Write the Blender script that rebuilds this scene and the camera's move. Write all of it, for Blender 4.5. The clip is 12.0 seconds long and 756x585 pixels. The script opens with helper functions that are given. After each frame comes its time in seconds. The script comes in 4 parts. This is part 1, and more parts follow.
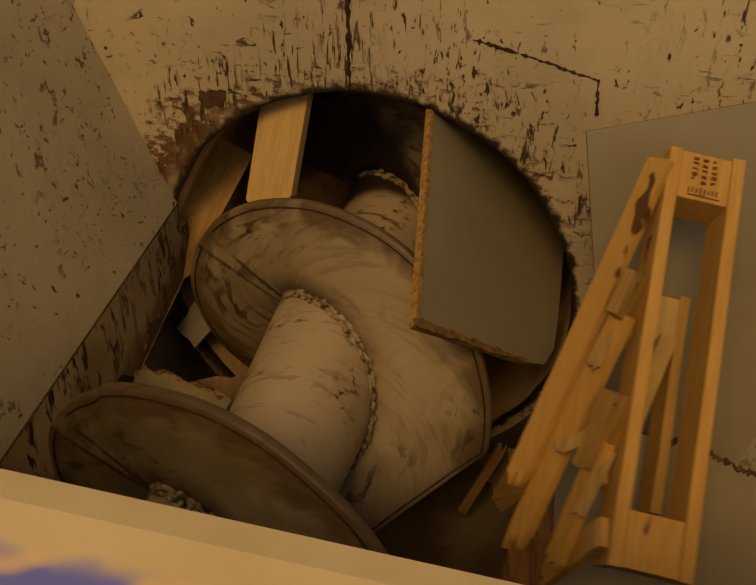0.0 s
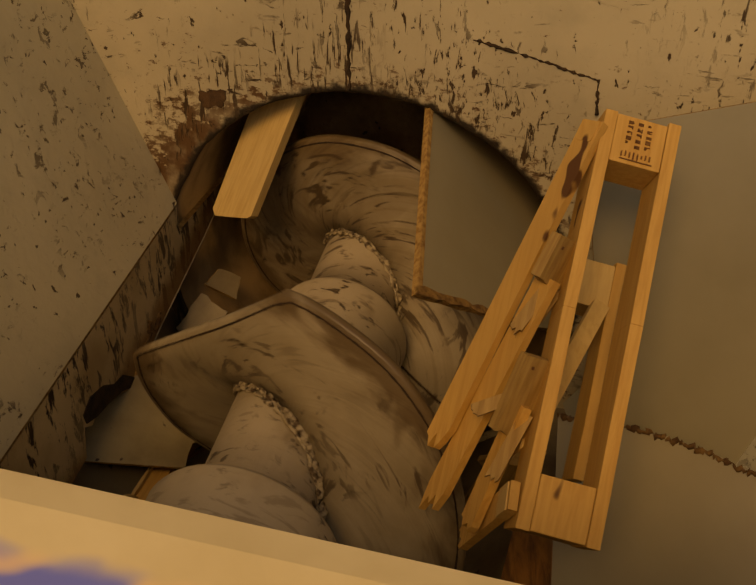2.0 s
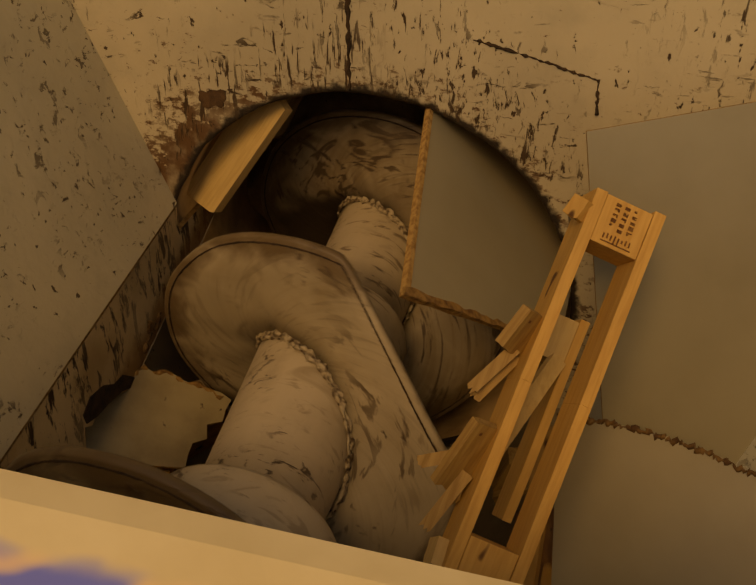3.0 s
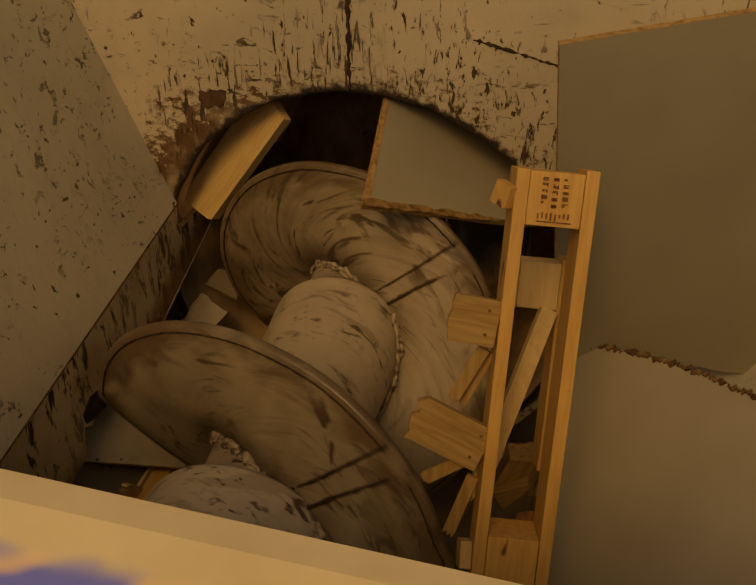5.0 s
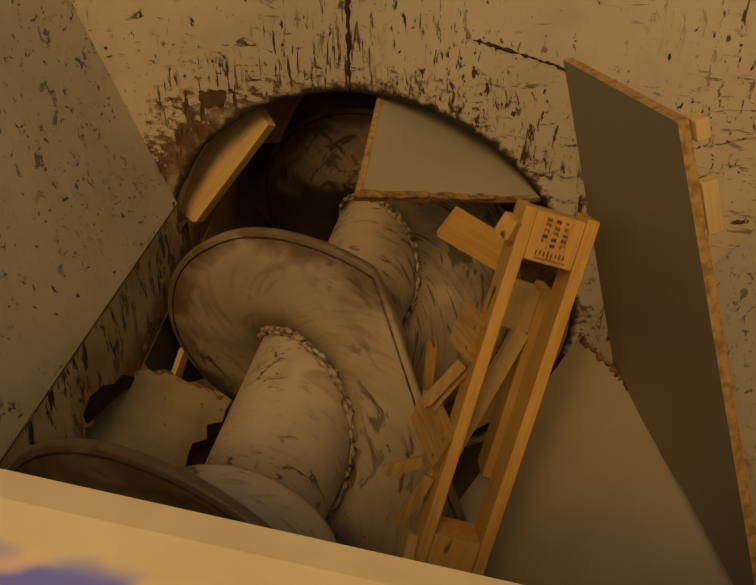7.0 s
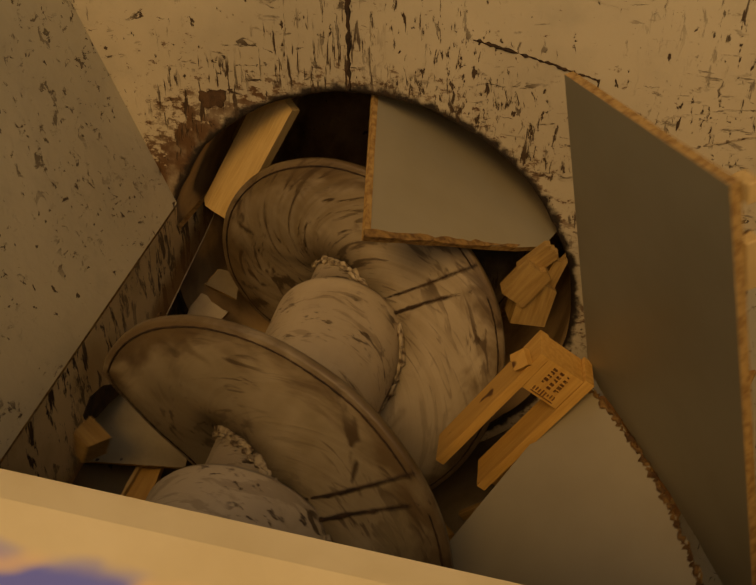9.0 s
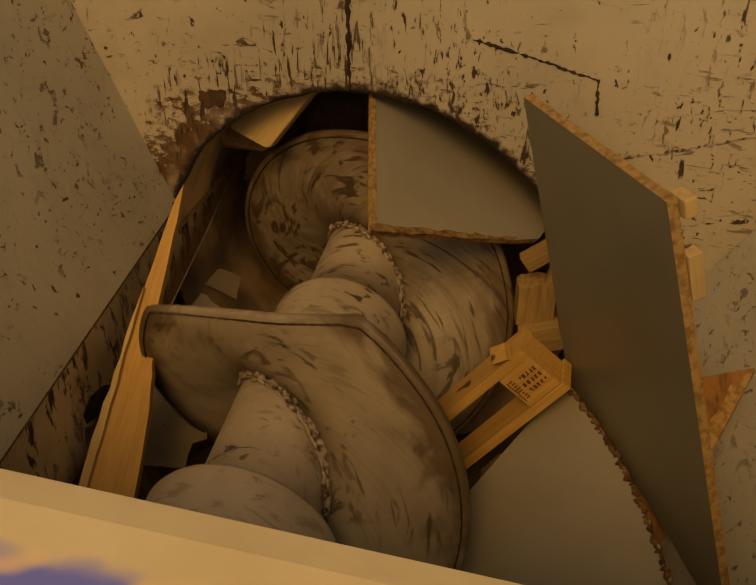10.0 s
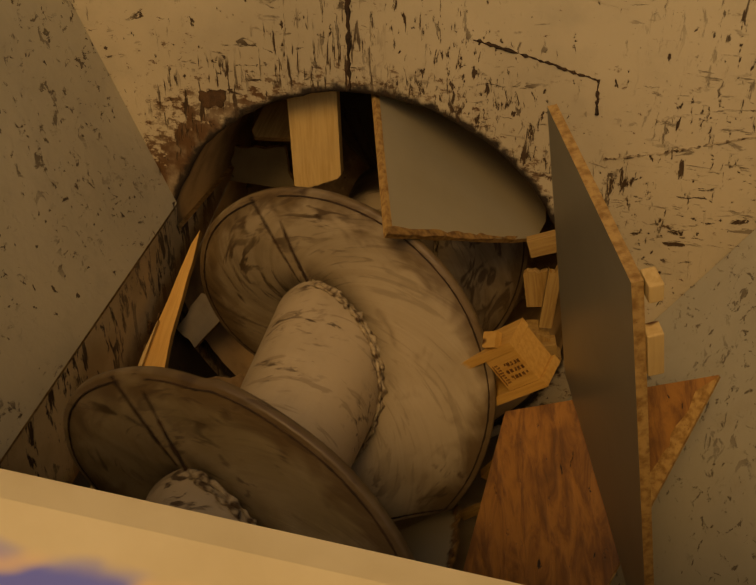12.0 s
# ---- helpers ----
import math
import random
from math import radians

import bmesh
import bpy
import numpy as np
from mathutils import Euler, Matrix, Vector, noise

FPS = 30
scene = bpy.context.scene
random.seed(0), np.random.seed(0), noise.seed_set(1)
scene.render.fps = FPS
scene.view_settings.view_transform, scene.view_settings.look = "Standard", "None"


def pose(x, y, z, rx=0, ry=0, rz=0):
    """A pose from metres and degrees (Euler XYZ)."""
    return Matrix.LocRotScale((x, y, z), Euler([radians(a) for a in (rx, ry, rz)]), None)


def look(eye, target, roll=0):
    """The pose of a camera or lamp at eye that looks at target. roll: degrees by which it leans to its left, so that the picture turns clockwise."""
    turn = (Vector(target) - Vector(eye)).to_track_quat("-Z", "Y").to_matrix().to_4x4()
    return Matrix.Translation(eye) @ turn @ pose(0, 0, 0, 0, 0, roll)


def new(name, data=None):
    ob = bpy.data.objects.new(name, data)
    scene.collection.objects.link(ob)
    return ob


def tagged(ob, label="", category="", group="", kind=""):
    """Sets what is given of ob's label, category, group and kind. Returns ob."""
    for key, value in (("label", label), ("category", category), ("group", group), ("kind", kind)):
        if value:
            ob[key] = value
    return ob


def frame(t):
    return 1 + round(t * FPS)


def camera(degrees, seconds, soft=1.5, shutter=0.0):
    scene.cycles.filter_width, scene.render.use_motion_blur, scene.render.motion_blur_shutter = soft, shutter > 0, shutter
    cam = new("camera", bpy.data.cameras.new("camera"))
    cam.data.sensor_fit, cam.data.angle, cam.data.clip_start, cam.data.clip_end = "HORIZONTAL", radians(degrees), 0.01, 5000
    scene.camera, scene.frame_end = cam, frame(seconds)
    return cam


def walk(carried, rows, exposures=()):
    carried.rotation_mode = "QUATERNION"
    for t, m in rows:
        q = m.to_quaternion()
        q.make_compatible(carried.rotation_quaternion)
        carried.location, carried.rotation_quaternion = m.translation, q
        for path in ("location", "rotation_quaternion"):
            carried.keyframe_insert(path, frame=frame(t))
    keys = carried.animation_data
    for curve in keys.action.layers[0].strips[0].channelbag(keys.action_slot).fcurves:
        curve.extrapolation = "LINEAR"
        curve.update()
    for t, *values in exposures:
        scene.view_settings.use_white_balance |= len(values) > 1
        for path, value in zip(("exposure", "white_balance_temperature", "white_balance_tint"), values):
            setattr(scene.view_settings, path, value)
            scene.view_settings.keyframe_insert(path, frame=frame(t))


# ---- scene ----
# ---- camera: it stands still above the rim of the hopper ----
cam = camera(44.0, 12.0, soft=1.5, shutter=0.5)
EYE = pose(0.621, -1.294, 1.559, 56.843, 0, 13.787)
walk(cam, [(0.0, EYE), (12.0, EYE)], exposures=[(0.0, -0.06, 23000, 22), (0.5, 0.13, 23000, 22), (3.2, 0.13, 23000, 22), (4.8, -0.03, 23000, 22), (6.5, 0.03, 23000, 22), (9.0, 0.06, 23000, 22), (12.0, 0.08, 23000, 22)])

# ---- light: an overcast afternoon sky over the open hopper ----
SUN_EL, SUN_AZ = 45.0, 184.0
world = bpy.data.worlds.new("sky")
scene.world = world
world.use_nodes = True
wn = world.node_tree
sky = wn.nodes.new("ShaderNodeTexSky")
sky.sky_type, sky.sun_disc = "NISHITA", False
sky.sun_elevation, sky.sun_rotation = radians(SUN_EL), radians(SUN_AZ)
wn.links.new(sky.outputs[0], wn.nodes["Background"].inputs[0])
wn.nodes["Background"].inputs[1].default_value = 0.085
sun = new("sun", bpy.data.lights.new("sun", "SUN"))
sun.data.energy, sun.data.angle, sun.data.color = 0.9, radians(22), (1.0, 0.83, 0.58)
aim = Vector((math.sin(radians(SUN_AZ)) * math.cos(radians(SUN_EL)), math.cos(radians(SUN_AZ)) * math.cos(radians(SUN_EL)), math.sin(radians(SUN_EL))))
sun.matrix_world = look(aim * 6, (0, 0, 0))


# ---- materials ----
class Nodes:
    """A small builder for node materials."""

    def __init__(self, name):
        self.m = bpy.data.materials.new(name)
        self.m.use_nodes = True
        self.t = self.m.node_tree
        self.bsdf = self.t.nodes["Principled BSDF"]
        self.co = self.t.nodes.new("ShaderNodeTexCoord").outputs["Object"]

    def node(self, kind, **props):
        n = self.t.nodes.new(kind)
        for k, v in props.items():
            n.inputs[k].default_value = v
        return n

    def put(self, out, inp):
        self.t.links.new(out, inp)

    def noise(self, scale, stretch=(1, 1, 1), turn=(0, 0, 0), detail=4.0, rough=0.55, distort=0.0):
        mp = self.t.nodes.new("ShaderNodeMapping")
        mp.inputs["Scale"].default_value = stretch
        mp.inputs["Rotation"].default_value = [radians(a) for a in turn]
        self.put(self.co, mp.inputs["Vector"])
        n = self.node("ShaderNodeTexNoise", Scale=scale, Detail=detail, Roughness=rough, Distortion=distort)
        self.put(mp.outputs[0], n.inputs["Vector"])
        return n.outputs["Fac"]

    def ramp(self, fac, lo, hi, a=0.0, b=1.0):
        r = self.t.nodes.new("ShaderNodeMapRange")
        r.interpolation_type = "SMOOTHSTEP"
        for k, v in (("From Min", lo), ("From Max", hi), ("To Min", a), ("To Max", b)):
            r.inputs[k].default_value = v
        self.put(fac, r.inputs["Value"])
        return r.outputs[0]

    def math(self, op, a, b):
        n = self.t.nodes.new("ShaderNodeMath")
        n.operation = op
        for i, x in enumerate((a, b)):
            if isinstance(x, (int, float)):
                n.inputs[i].default_value = x
            else:
                self.put(x, n.inputs[i])
        return n.outputs[0]

    def mix(self, fac, a, b):
        n = self.t.nodes.new("ShaderNodeMix")
        n.data_type = "RGBA"
        for s, x in ((n.inputs[0], fac), (n.inputs[6], a), (n.inputs[7], b)):
            if isinstance(x, (int, float)):
                s.default_value = x
            elif isinstance(x, tuple):
                s.default_value = (*x, 1)
            else:
                self.put(x, s)
        return n.outputs[2]

    def done(self, colour, rough=0.6, bump=None, depth=0.002, metal=0.0, spec=0.4):
        self.put(colour, self.bsdf.inputs["Base Color"])
        if isinstance(rough, (int, float)):
            self.bsdf.inputs["Roughness"].default_value = rough
        else:
            self.put(rough, self.bsdf.inputs["Roughness"])
        self.bsdf.inputs["Metallic"].default_value = metal
        self.bsdf.inputs["Specular IOR Level"].default_value = spec
        if bump is not None:
            b = self.node("ShaderNodeBump", Strength=0.6, Distance=depth)
            self.put(bump, b.inputs["Height"])
            self.put(b.outputs[0], self.bsdf.inputs["Normal"])
        return self.m


PITCH, RADIUS = 0.789, 0.476  # the screw: rise of a turn, outer radius
CREAM, DIRT, RUST = (0.51, 0.43, 0.30), (0.055, 0.030, 0.014), (0.115, 0.055, 0.024)


def wall_paint(name, base, rim=False, amount=1.0):
    """Old cream paint on steel plate: blotches, knocks, scratches, and rust scraped bare round the opening."""
    n = Nodes(name)
    col = n.mix(n.ramp(n.noise(1.6, detail=6), 0.35, 0.7), base, tuple(c * 0.80 for c in base))
    col = n.mix(n.ramp(n.noise(9, detail=5), 0.5, 0.8, 0, 0.5), col, (0.36, 0.31, 0.22))
    area = n.ramp(n.noise(3.4, detail=3), 0.43, 0.60)
    strokes = n.ramp(n.noise(26, (0.55, 1, 1.6), (0, 28, 0), 5, 0.7, 0.6), 0.595, 0.63)
    upright = n.ramp(n.noise(24, (1.9, 1, 0.45), (0, 6, 0), 5, 0.7, 0.5), 0.585, 0.625)
    pits = n.ramp(n.noise(34, (1.3, 1, 0.8), detail=3, distort=0.3), 0.665, 0.70)
    marks = n.math("MAXIMUM", n.math("MULTIPLY", strokes, area), n.math("MAXIMUM", n.math("MULTIPLY", upright, n.ramp(n.noise(1.9, (1, 1, 1), (20, 0, 40), 2), 0.45, 0.60)), pits))
    if rim:
        sep = n.t.nodes.new("ShaderNodeSeparateXYZ")
        n.put(n.co, sep.inputs[0])
        rad = n.math("SQRT", n.math("ADD", n.math("MULTIPLY", sep.outputs[0], sep.outputs[0]), n.math("MULTIPLY", sep.outputs[2], sep.outputs[2])), 0)
        near = n.math("ADD", n.ramp(rad, 0.635, 0.78, 0.6, 0), n.math("MULTIPLY", n.ramp(rad, 0.635, 1.0, 0.55, 0), n.ramp(sep.outputs[0], -0.60, -0.30, 1, 0)))
        left = n.math("MULTIPLY", near, n.ramp(sep.outputs[0], -0.55, -0.05, 1.0, 0.55))
        scrape = n.noise(26, (1, 1, 1.6), (0, 20, 0), 7, 0.7)
        worn = n.ramp(n.math("ADD", scrape, n.math("MULTIPLY", left, 0.34)), 0.62, 0.70)
        wide = n.ramp(rad, 0.64, 1.0, 1, 0)
        west = n.ramp(sep.outputs[0], -0.05, 0.2, 1, 0)
        strokes_up = n.ramp(n.math("ADD", n.noise(30, (2.4, 1, 0.28), (0, 12, 0), 4, 0.6), n.math("MULTIPLY", wide, 0.10)), 0.64, 0.675)
        strokes_flat = n.ramp(n.math("ADD", n.noise(34, (1.5, 1, 0.55), (0, 38, 0), 5, 0.7, 0.5), n.math("MULTIPLY", wide, 0.10)), 0.64, 0.675)
        patch = n.ramp(n.noise(4.1, detail=3), 0.45, 0.58)
        extra = n.math("MULTIPLY", patch, n.math("ADD", n.math("MULTIPLY", strokes_up, west), n.math("MULTIPLY", strokes_flat, n.math("SUBTRACT", 1.0, west))))
        east = n.math("MULTIPLY", n.ramp(sep.outputs[0], 0.25, 0.55), n.ramp(n.noise(3.0, (1, 1, 1.6), (0, 15, 0), 3), 0.44, 0.56))
        grazed = n.ramp(n.noise(23, (0.42, 1, 1.9), (0, 12, 0), 6, 0.72, 0.7), 0.60, 0.64, 0, 0.6)
        extra = n.math("MAXIMUM", extra, n.math("MULTIPLY", grazed, east))
        marks = n.math("MINIMUM", n.math("MAXIMUM", marks, extra), 1.0)
        col = n.mix(n.math("MULTIPLY", worn, n.ramp(n.noise(13), 0.3, 0.6, 0.4, 1.0)), col, RUST)
        edge = n.ramp(n.math("ADD", rad, n.math("MULTIPLY", n.noise(30), -0.05)), 0.612, 0.632, 1, 0)
        col = n.mix(edge, col, (0.02, 0.012, 0.007))
    col = n.mix(n.math("MULTIPLY", marks, amount), col, DIRT)
    return n.done(col, n.ramp(n.noise(6), 0.3, 0.7, 0.45, 0.7), n.math("SUBTRACT", n.math("ADD", n.noise(5, detail=8), n.math("MULTIPLY", n.noise(45, detail=3), 0.5)), marks), 0.006)


def screw_paint(name, base, rim=None):
    """Paint worn thin on the screw, with dark grease drawn out round the turn and packed under the outer edge; shade is
    put into the colour at both ends.
    """
    n = Nodes(name)
    sep = n.t.nodes.new("ShaderNodeSeparateXYZ")
    n.put(n.co, sep.inputs[0])
    x, y, z = sep.outputs
    rad = n.math("SQRT", n.math("ADD", n.math("MULTIPLY", x, x), n.math("MULTIPLY", z, z)), 0)
    col = n.mix(n.ramp(n.noise(2.2, detail=5), 0.35, 0.72), base, tuple(c * 0.72 for c in base))
    col = n.mix(n.ramp(n.noise(8, detail=5), 0.50, 0.8, 0, 0.40), col, (0.26, 0.19, 0.11))
    smear = n.noise(4.0, (1, 2.0, 1), detail=5, rough=0.55, distort=1.4)

    angle = n.math("ARCTAN2", z, x)

    def turned(radial, around, distort, twist=0.0, detail=5.0):
        """Noise drawn out along the turn, across it, or along a spiral."""
        a = n.math("ADD", angle, n.math("MULTIPLY", rad, twist))
        comb = n.t.nodes.new("ShaderNodeCombineXYZ")
        for k, (v, f) in enumerate(((rad, radial), (n.math("COSINE", a, 0), around), (n.math("SINE", a, 0), around))):
            n.put(n.math("ADD", n.math("MULTIPLY", v, f), n.math("MULTIPLY", y, 1.7)), comb.inputs[k])
        t = n.node("ShaderNodeTexNoise", Scale=1.0, Detail=detail, Roughness=0.58, Distortion=distort)
        n.put(comb.outputs[0], t.inputs["Vector"])
        return t.outputs["Fac"]

    spiral = turned(4.0, 5.5, 0.9, 4.6)
    if rim:
        # olive dirt, with the rim's shade on the near end put into the same colour
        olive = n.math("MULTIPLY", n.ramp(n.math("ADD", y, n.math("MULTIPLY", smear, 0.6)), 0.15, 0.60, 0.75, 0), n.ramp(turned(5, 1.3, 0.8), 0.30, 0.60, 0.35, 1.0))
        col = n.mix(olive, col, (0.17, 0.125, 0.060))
        # browner and more streaked further into the chamber
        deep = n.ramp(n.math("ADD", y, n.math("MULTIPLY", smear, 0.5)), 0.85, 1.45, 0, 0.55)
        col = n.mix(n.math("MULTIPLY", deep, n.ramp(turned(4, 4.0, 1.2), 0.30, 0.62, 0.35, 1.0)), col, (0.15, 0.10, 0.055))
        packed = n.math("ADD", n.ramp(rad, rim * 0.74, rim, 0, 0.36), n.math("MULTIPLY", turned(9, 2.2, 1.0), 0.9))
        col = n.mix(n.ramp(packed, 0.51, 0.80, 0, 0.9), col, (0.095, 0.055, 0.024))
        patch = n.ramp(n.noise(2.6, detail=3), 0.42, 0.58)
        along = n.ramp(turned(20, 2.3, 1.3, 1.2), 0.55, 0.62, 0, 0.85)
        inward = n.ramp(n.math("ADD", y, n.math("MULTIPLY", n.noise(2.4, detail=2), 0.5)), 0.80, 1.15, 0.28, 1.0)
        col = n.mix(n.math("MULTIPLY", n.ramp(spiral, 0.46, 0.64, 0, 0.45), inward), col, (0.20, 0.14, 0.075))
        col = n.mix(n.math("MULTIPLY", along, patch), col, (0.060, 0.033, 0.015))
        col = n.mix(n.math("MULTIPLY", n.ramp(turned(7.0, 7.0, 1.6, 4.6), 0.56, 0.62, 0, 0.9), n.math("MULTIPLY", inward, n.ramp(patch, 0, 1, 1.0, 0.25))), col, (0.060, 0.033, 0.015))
        nick = n.math("MULTIPLY", n.ramp(n.noise(9, (1, 1.8, 0.5), (30, 0, 10), 4, 0.60, 0.6), 0.62, 0.65), patch)
    else:
        col = n.mix(n.ramp(smear, 0.56, 0.76, 0, 0.55), col, (0.15, 0.095, 0.045))
        patch = n.ramp(n.noise(5.5, detail=3), 0.44, 0.60)
        nick = n.math("MULTIPLY", n.ramp(n.noise(24, (1, 1.6, 0.55), (30, 0, 10), 5, 0.66, 0.7), 0.56, 0.61), patch)
        lines = n.ramp(n.noise(7, (1, 3.2, 1), (25, 0, 20), 4, 0.6, 0.9), 0.57, 0.63, 0, 0.75)
        col = n.mix(n.math("MULTIPLY", lines, n.ramp(y, 0.55, 0.95, 0.45, 1.0)), col, (0.10, 0.058, 0.026))
    col = n.mix(n.math("MULTIPLY", nick, 0.9), col, DIRT)
    # black painted on the far end in place of the dark chamber beyond it
    far_dark = n.math("ADD", n.math("SUBTRACT", n.math("MULTIPLY", y, 360 / PITCH), n.math("MULTIPLY", rad, 230.0)), n.math("MULTIPLY", n.noise(7, detail=5), 60.0))
    col = n.mix(n.ramp(far_dark, 592, 622, 0, 0.96), col, (0.022, 0.013, 0.008))
    return n.done(col, n.ramp(smear, 0.4, 0.7, 0.50, 0.34), n.math("SUBTRACT", n.math("ADD", n.noise(6, detail=5), n.math("MULTIPLY", spiral, 0.35)), n.math("MULTIPLY", nick, 0.4)), 0.009, spec=0.45)


def wood(name, base, dark, along=(6, 6, 0.5)):
    """Raw pine, with grain along local z and a few knots."""
    n = Nodes(name)
    grain = n.noise(14, along, detail=6, rough=0.6, distort=0.4)
    col = n.mix(n.ramp(grain, 0.35, 0.7), base, dark)
    col = n.mix(n.ramp(n.noise(4, detail=4), 0.4, 0.75, 0, 0.6), col, tuple(c * 0.7 for c in base))
    col = n.mix(n.ramp(n.noise(11, (1, 1, 0.6), detail=2), 0.70, 0.73), col, (0.10, 0.04, 0.015))
    return n.done(col, 0.68, grain, 0.0015, spec=0.3)


def plain(name, a, b, scale=6, rough=0.5, spots=None, depth=0.001, stretch=(1, 1, 1), lo=0.35, hi=0.7):
    n = Nodes(name)
    g = n.noise(scale, stretch, detail=7)
    col = n.mix(n.ramp(g, lo, hi), a, b)
    if spots:
        col = n.mix(n.ramp(n.noise(scale * 5, detail=4), 0.66, 0.72), col, spots)
    return n.done(col, rough, n.noise(scale * 6, detail=6), depth)


BACK_PAINT = wall_paint("cream_back_paint", CREAM, rim=True)
SIDE_PAINT = wall_paint("grey_side_paint", (0.51, 0.445, 0.31), amount=0.9)
RIGHT_PAINT = wall_paint("grey_chute_paint", (0.44, 0.42, 0.33), amount=0.7)


def plate_paint():
    """The side plate: paint scraped through in upright gouges, rust towards the torn edge."""
    n = Nodes("scraped_plate")
    col = n.mix(n.ramp(n.noise(4, detail=6), 0.35, 0.7), (0.70, 0.54, 0.31), (0.47, 0.33, 0.165))
    gouge = n.ramp(n.noise(16, (1, 1.7, 0.5), (18, 0, 0), 6, 0.70, 0.4), 0.515, 0.575)
    col = n.mix(n.math("MULTIPLY", gouge, n.ramp(n.noise(3), 0.35, 0.6, 0.45, 1.0)), col, (0.05, 0.026, 0.012))
    sep = n.t.nodes.new("ShaderNodeSeparateXYZ")
    n.put(n.co, sep.inputs[0])
    low = n.math("ADD", n.math("SUBTRACT", sep.outputs[2], n.math("MULTIPLY", sep.outputs[1], 0.30)), n.math("MULTIPLY", n.noise(14, detail=5), 0.12))
    col = n.mix(n.ramp(low, -0.24, -0.15, 0.85, 0), col, (0.27, 0.13, 0.045))
    return n.done(col, 0.7, n.math("SUBTRACT", n.noise(12, detail=8), gouge), 0.006)


PLATE_PAINT = plate_paint()
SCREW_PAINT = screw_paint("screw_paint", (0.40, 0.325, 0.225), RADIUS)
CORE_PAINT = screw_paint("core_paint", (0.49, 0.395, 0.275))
WELD = plain("rusty_weld", (0.075, 0.04, 0.018), (0.46, 0.37, 0.25), 60, 0.6, (0.04, 0.02, 0.01), depth=0.009, lo=0.36, hi=0.60)
GREASY_STEEL = plain("brown_greasy_steel", (0.44, 0.29, 0.155), (0.21, 0.13, 0.066), 6, 0.4)
# black of rusty seams, and of the darkness inside the side plate's hole
BLACK_RUST_AND_HOLE = plain("black_rust_and_hole", (0.025, 0.014, 0.008), (0.06, 0.03, 0.014), 30, 0.9, None, 0.006)
EDGE_STEEL = plain("worn_steel_edge", (0.42, 0.36, 0.26), (0.25, 0.18, 0.11), 20, 0.4)
# a browner, slightly darker laminate with dirt spots
BROWNISH_LAMINATE = plain("brownish_laminate", (0.32, 0.255, 0.145), (0.20, 0.15, 0.08), 5, 0.5, DIRT, 0.001)
WASTE = plain("packed_waste", (0.36, 0.24, 0.13), (0.16, 0.09, 0.045), 7, 0.8, (0.06, 0.03, 0.015), 0.02)
TROUGH_STEEL = plain("dirty_trough_steel", (0.24, 0.19, 0.12), (0.11, 0.07, 0.04), 4, 0.5, DIRT)
PINE = wood("raw_pine", (0.60, 0.345, 0.120), (0.50, 0.265, 0.084))
PALE_PINE = wood("pale_pine", (0.60, 0.41, 0.19), (0.50, 0.325, 0.135))
# pine darkened: the shade beside the screw and in the mouth is in its colour
SHADED_PINE = wood("shaded_pine", (0.40, 0.25, 0.10), (0.26, 0.145, 0.052))
STAMP = plain("stamp_ink", (0.13, 0.05, 0.02), (0.20, 0.09, 0.03), 40, 0.8)
LAMINATE = plain("white_laminate", (0.295, 0.262, 0.185), (0.255, 0.222, 0.150), 2.5, 0.36, depth=0.0003)
# the white laminate a step darker, with the upper panel's shade in its colour
SHADED_LAMINATE = plain("shaded_laminate", (0.255, 0.226, 0.158), (0.215, 0.187, 0.125), 2.5, 0.36, depth=0.0003)
BEIGE_LAMINATE = plain("beige_laminate", (0.29, 0.255, 0.18), (0.245, 0.21, 0.145), 2.5, 0.4, depth=0.0004)
CHIP = plain("chipboard_core", (0.46, 0.28, 0.11), (0.24, 0.12, 0.04), 55, 0.9, (0.10, 0.05, 0.02), 0.004)
DARK_CHIP = plain("dark_chipboard_core", (0.32, 0.18, 0.066), (0.13, 0.062, 0.022), 45, 0.9, (0.07, 0.032, 0.013), 0.006)
TORN = plain("torn_board_edge", (0.07, 0.032, 0.013), (0.20, 0.11, 0.045), 40, 0.9, (0.05, 0.022, 0.01), 0.004)


def fibre_board():
    """Reddish fibreboard: long slanting grain, broad stains, dark knocks."""
    n = Nodes("brown_hardboard")
    grain = n.noise(16, (1.8, 1, 0.45), (0, 38, 0), 7, 0.66, 0.7)
    col = n.mix(n.ramp(grain, 0.36, 0.66), (0.36, 0.155, 0.045), (0.15, 0.060, 0.018))
    col = n.mix(n.ramp(n.noise(5, detail=4), 0.48, 0.72, 0, 0.7), col, (0.085, 0.034, 0.012))
    knock = n.ramp(n.noise(30, (1.4, 1, 0.6), (0, 38, 0), 4, 0.65, 0.5), 0.64, 0.68)
    return n.done(n.mix(knock, col, (0.028, 0.012, 0.006)), 0.5, n.math("SUBTRACT", grain, knock), 0.005)


BROWN_BOARD = fibre_board()


def rim_paint():
    """Cream rim flange; blue paint on its outer half, flaked to primer."""
    n = Nodes("rim_paint")
    sep = n.t.nodes.new("ShaderNodeSeparateXYZ")
    n.put(n.co, sep.inputs[0])
    col = n.mix(n.ramp(n.noise(7, detail=4), 0.3, 0.75), (0.79, 0.63, 0.37), (0.69, 0.53, 0.29))
    line = n.math("ADD", sep.outputs[1], n.math("MULTIPLY", n.math("SUBTRACT", n.noise(16, detail=2), 0.5), 0.030))
    blue = n.ramp(line, -0.072, -0.050, 1, 0)
    flake = n.ramp(n.noise(8, (1, 1.4, 1), (0, 0, 30), 2), 0.46, 0.56)
    col = n.mix(blue, col, n.mix(flake, (0.17, 0.20, 0.60), (0.90, 0.60, 0.34)))
    return n.done(col, 0.6, n.noise(20), 0.001)


RIM_PAINT = rim_paint()


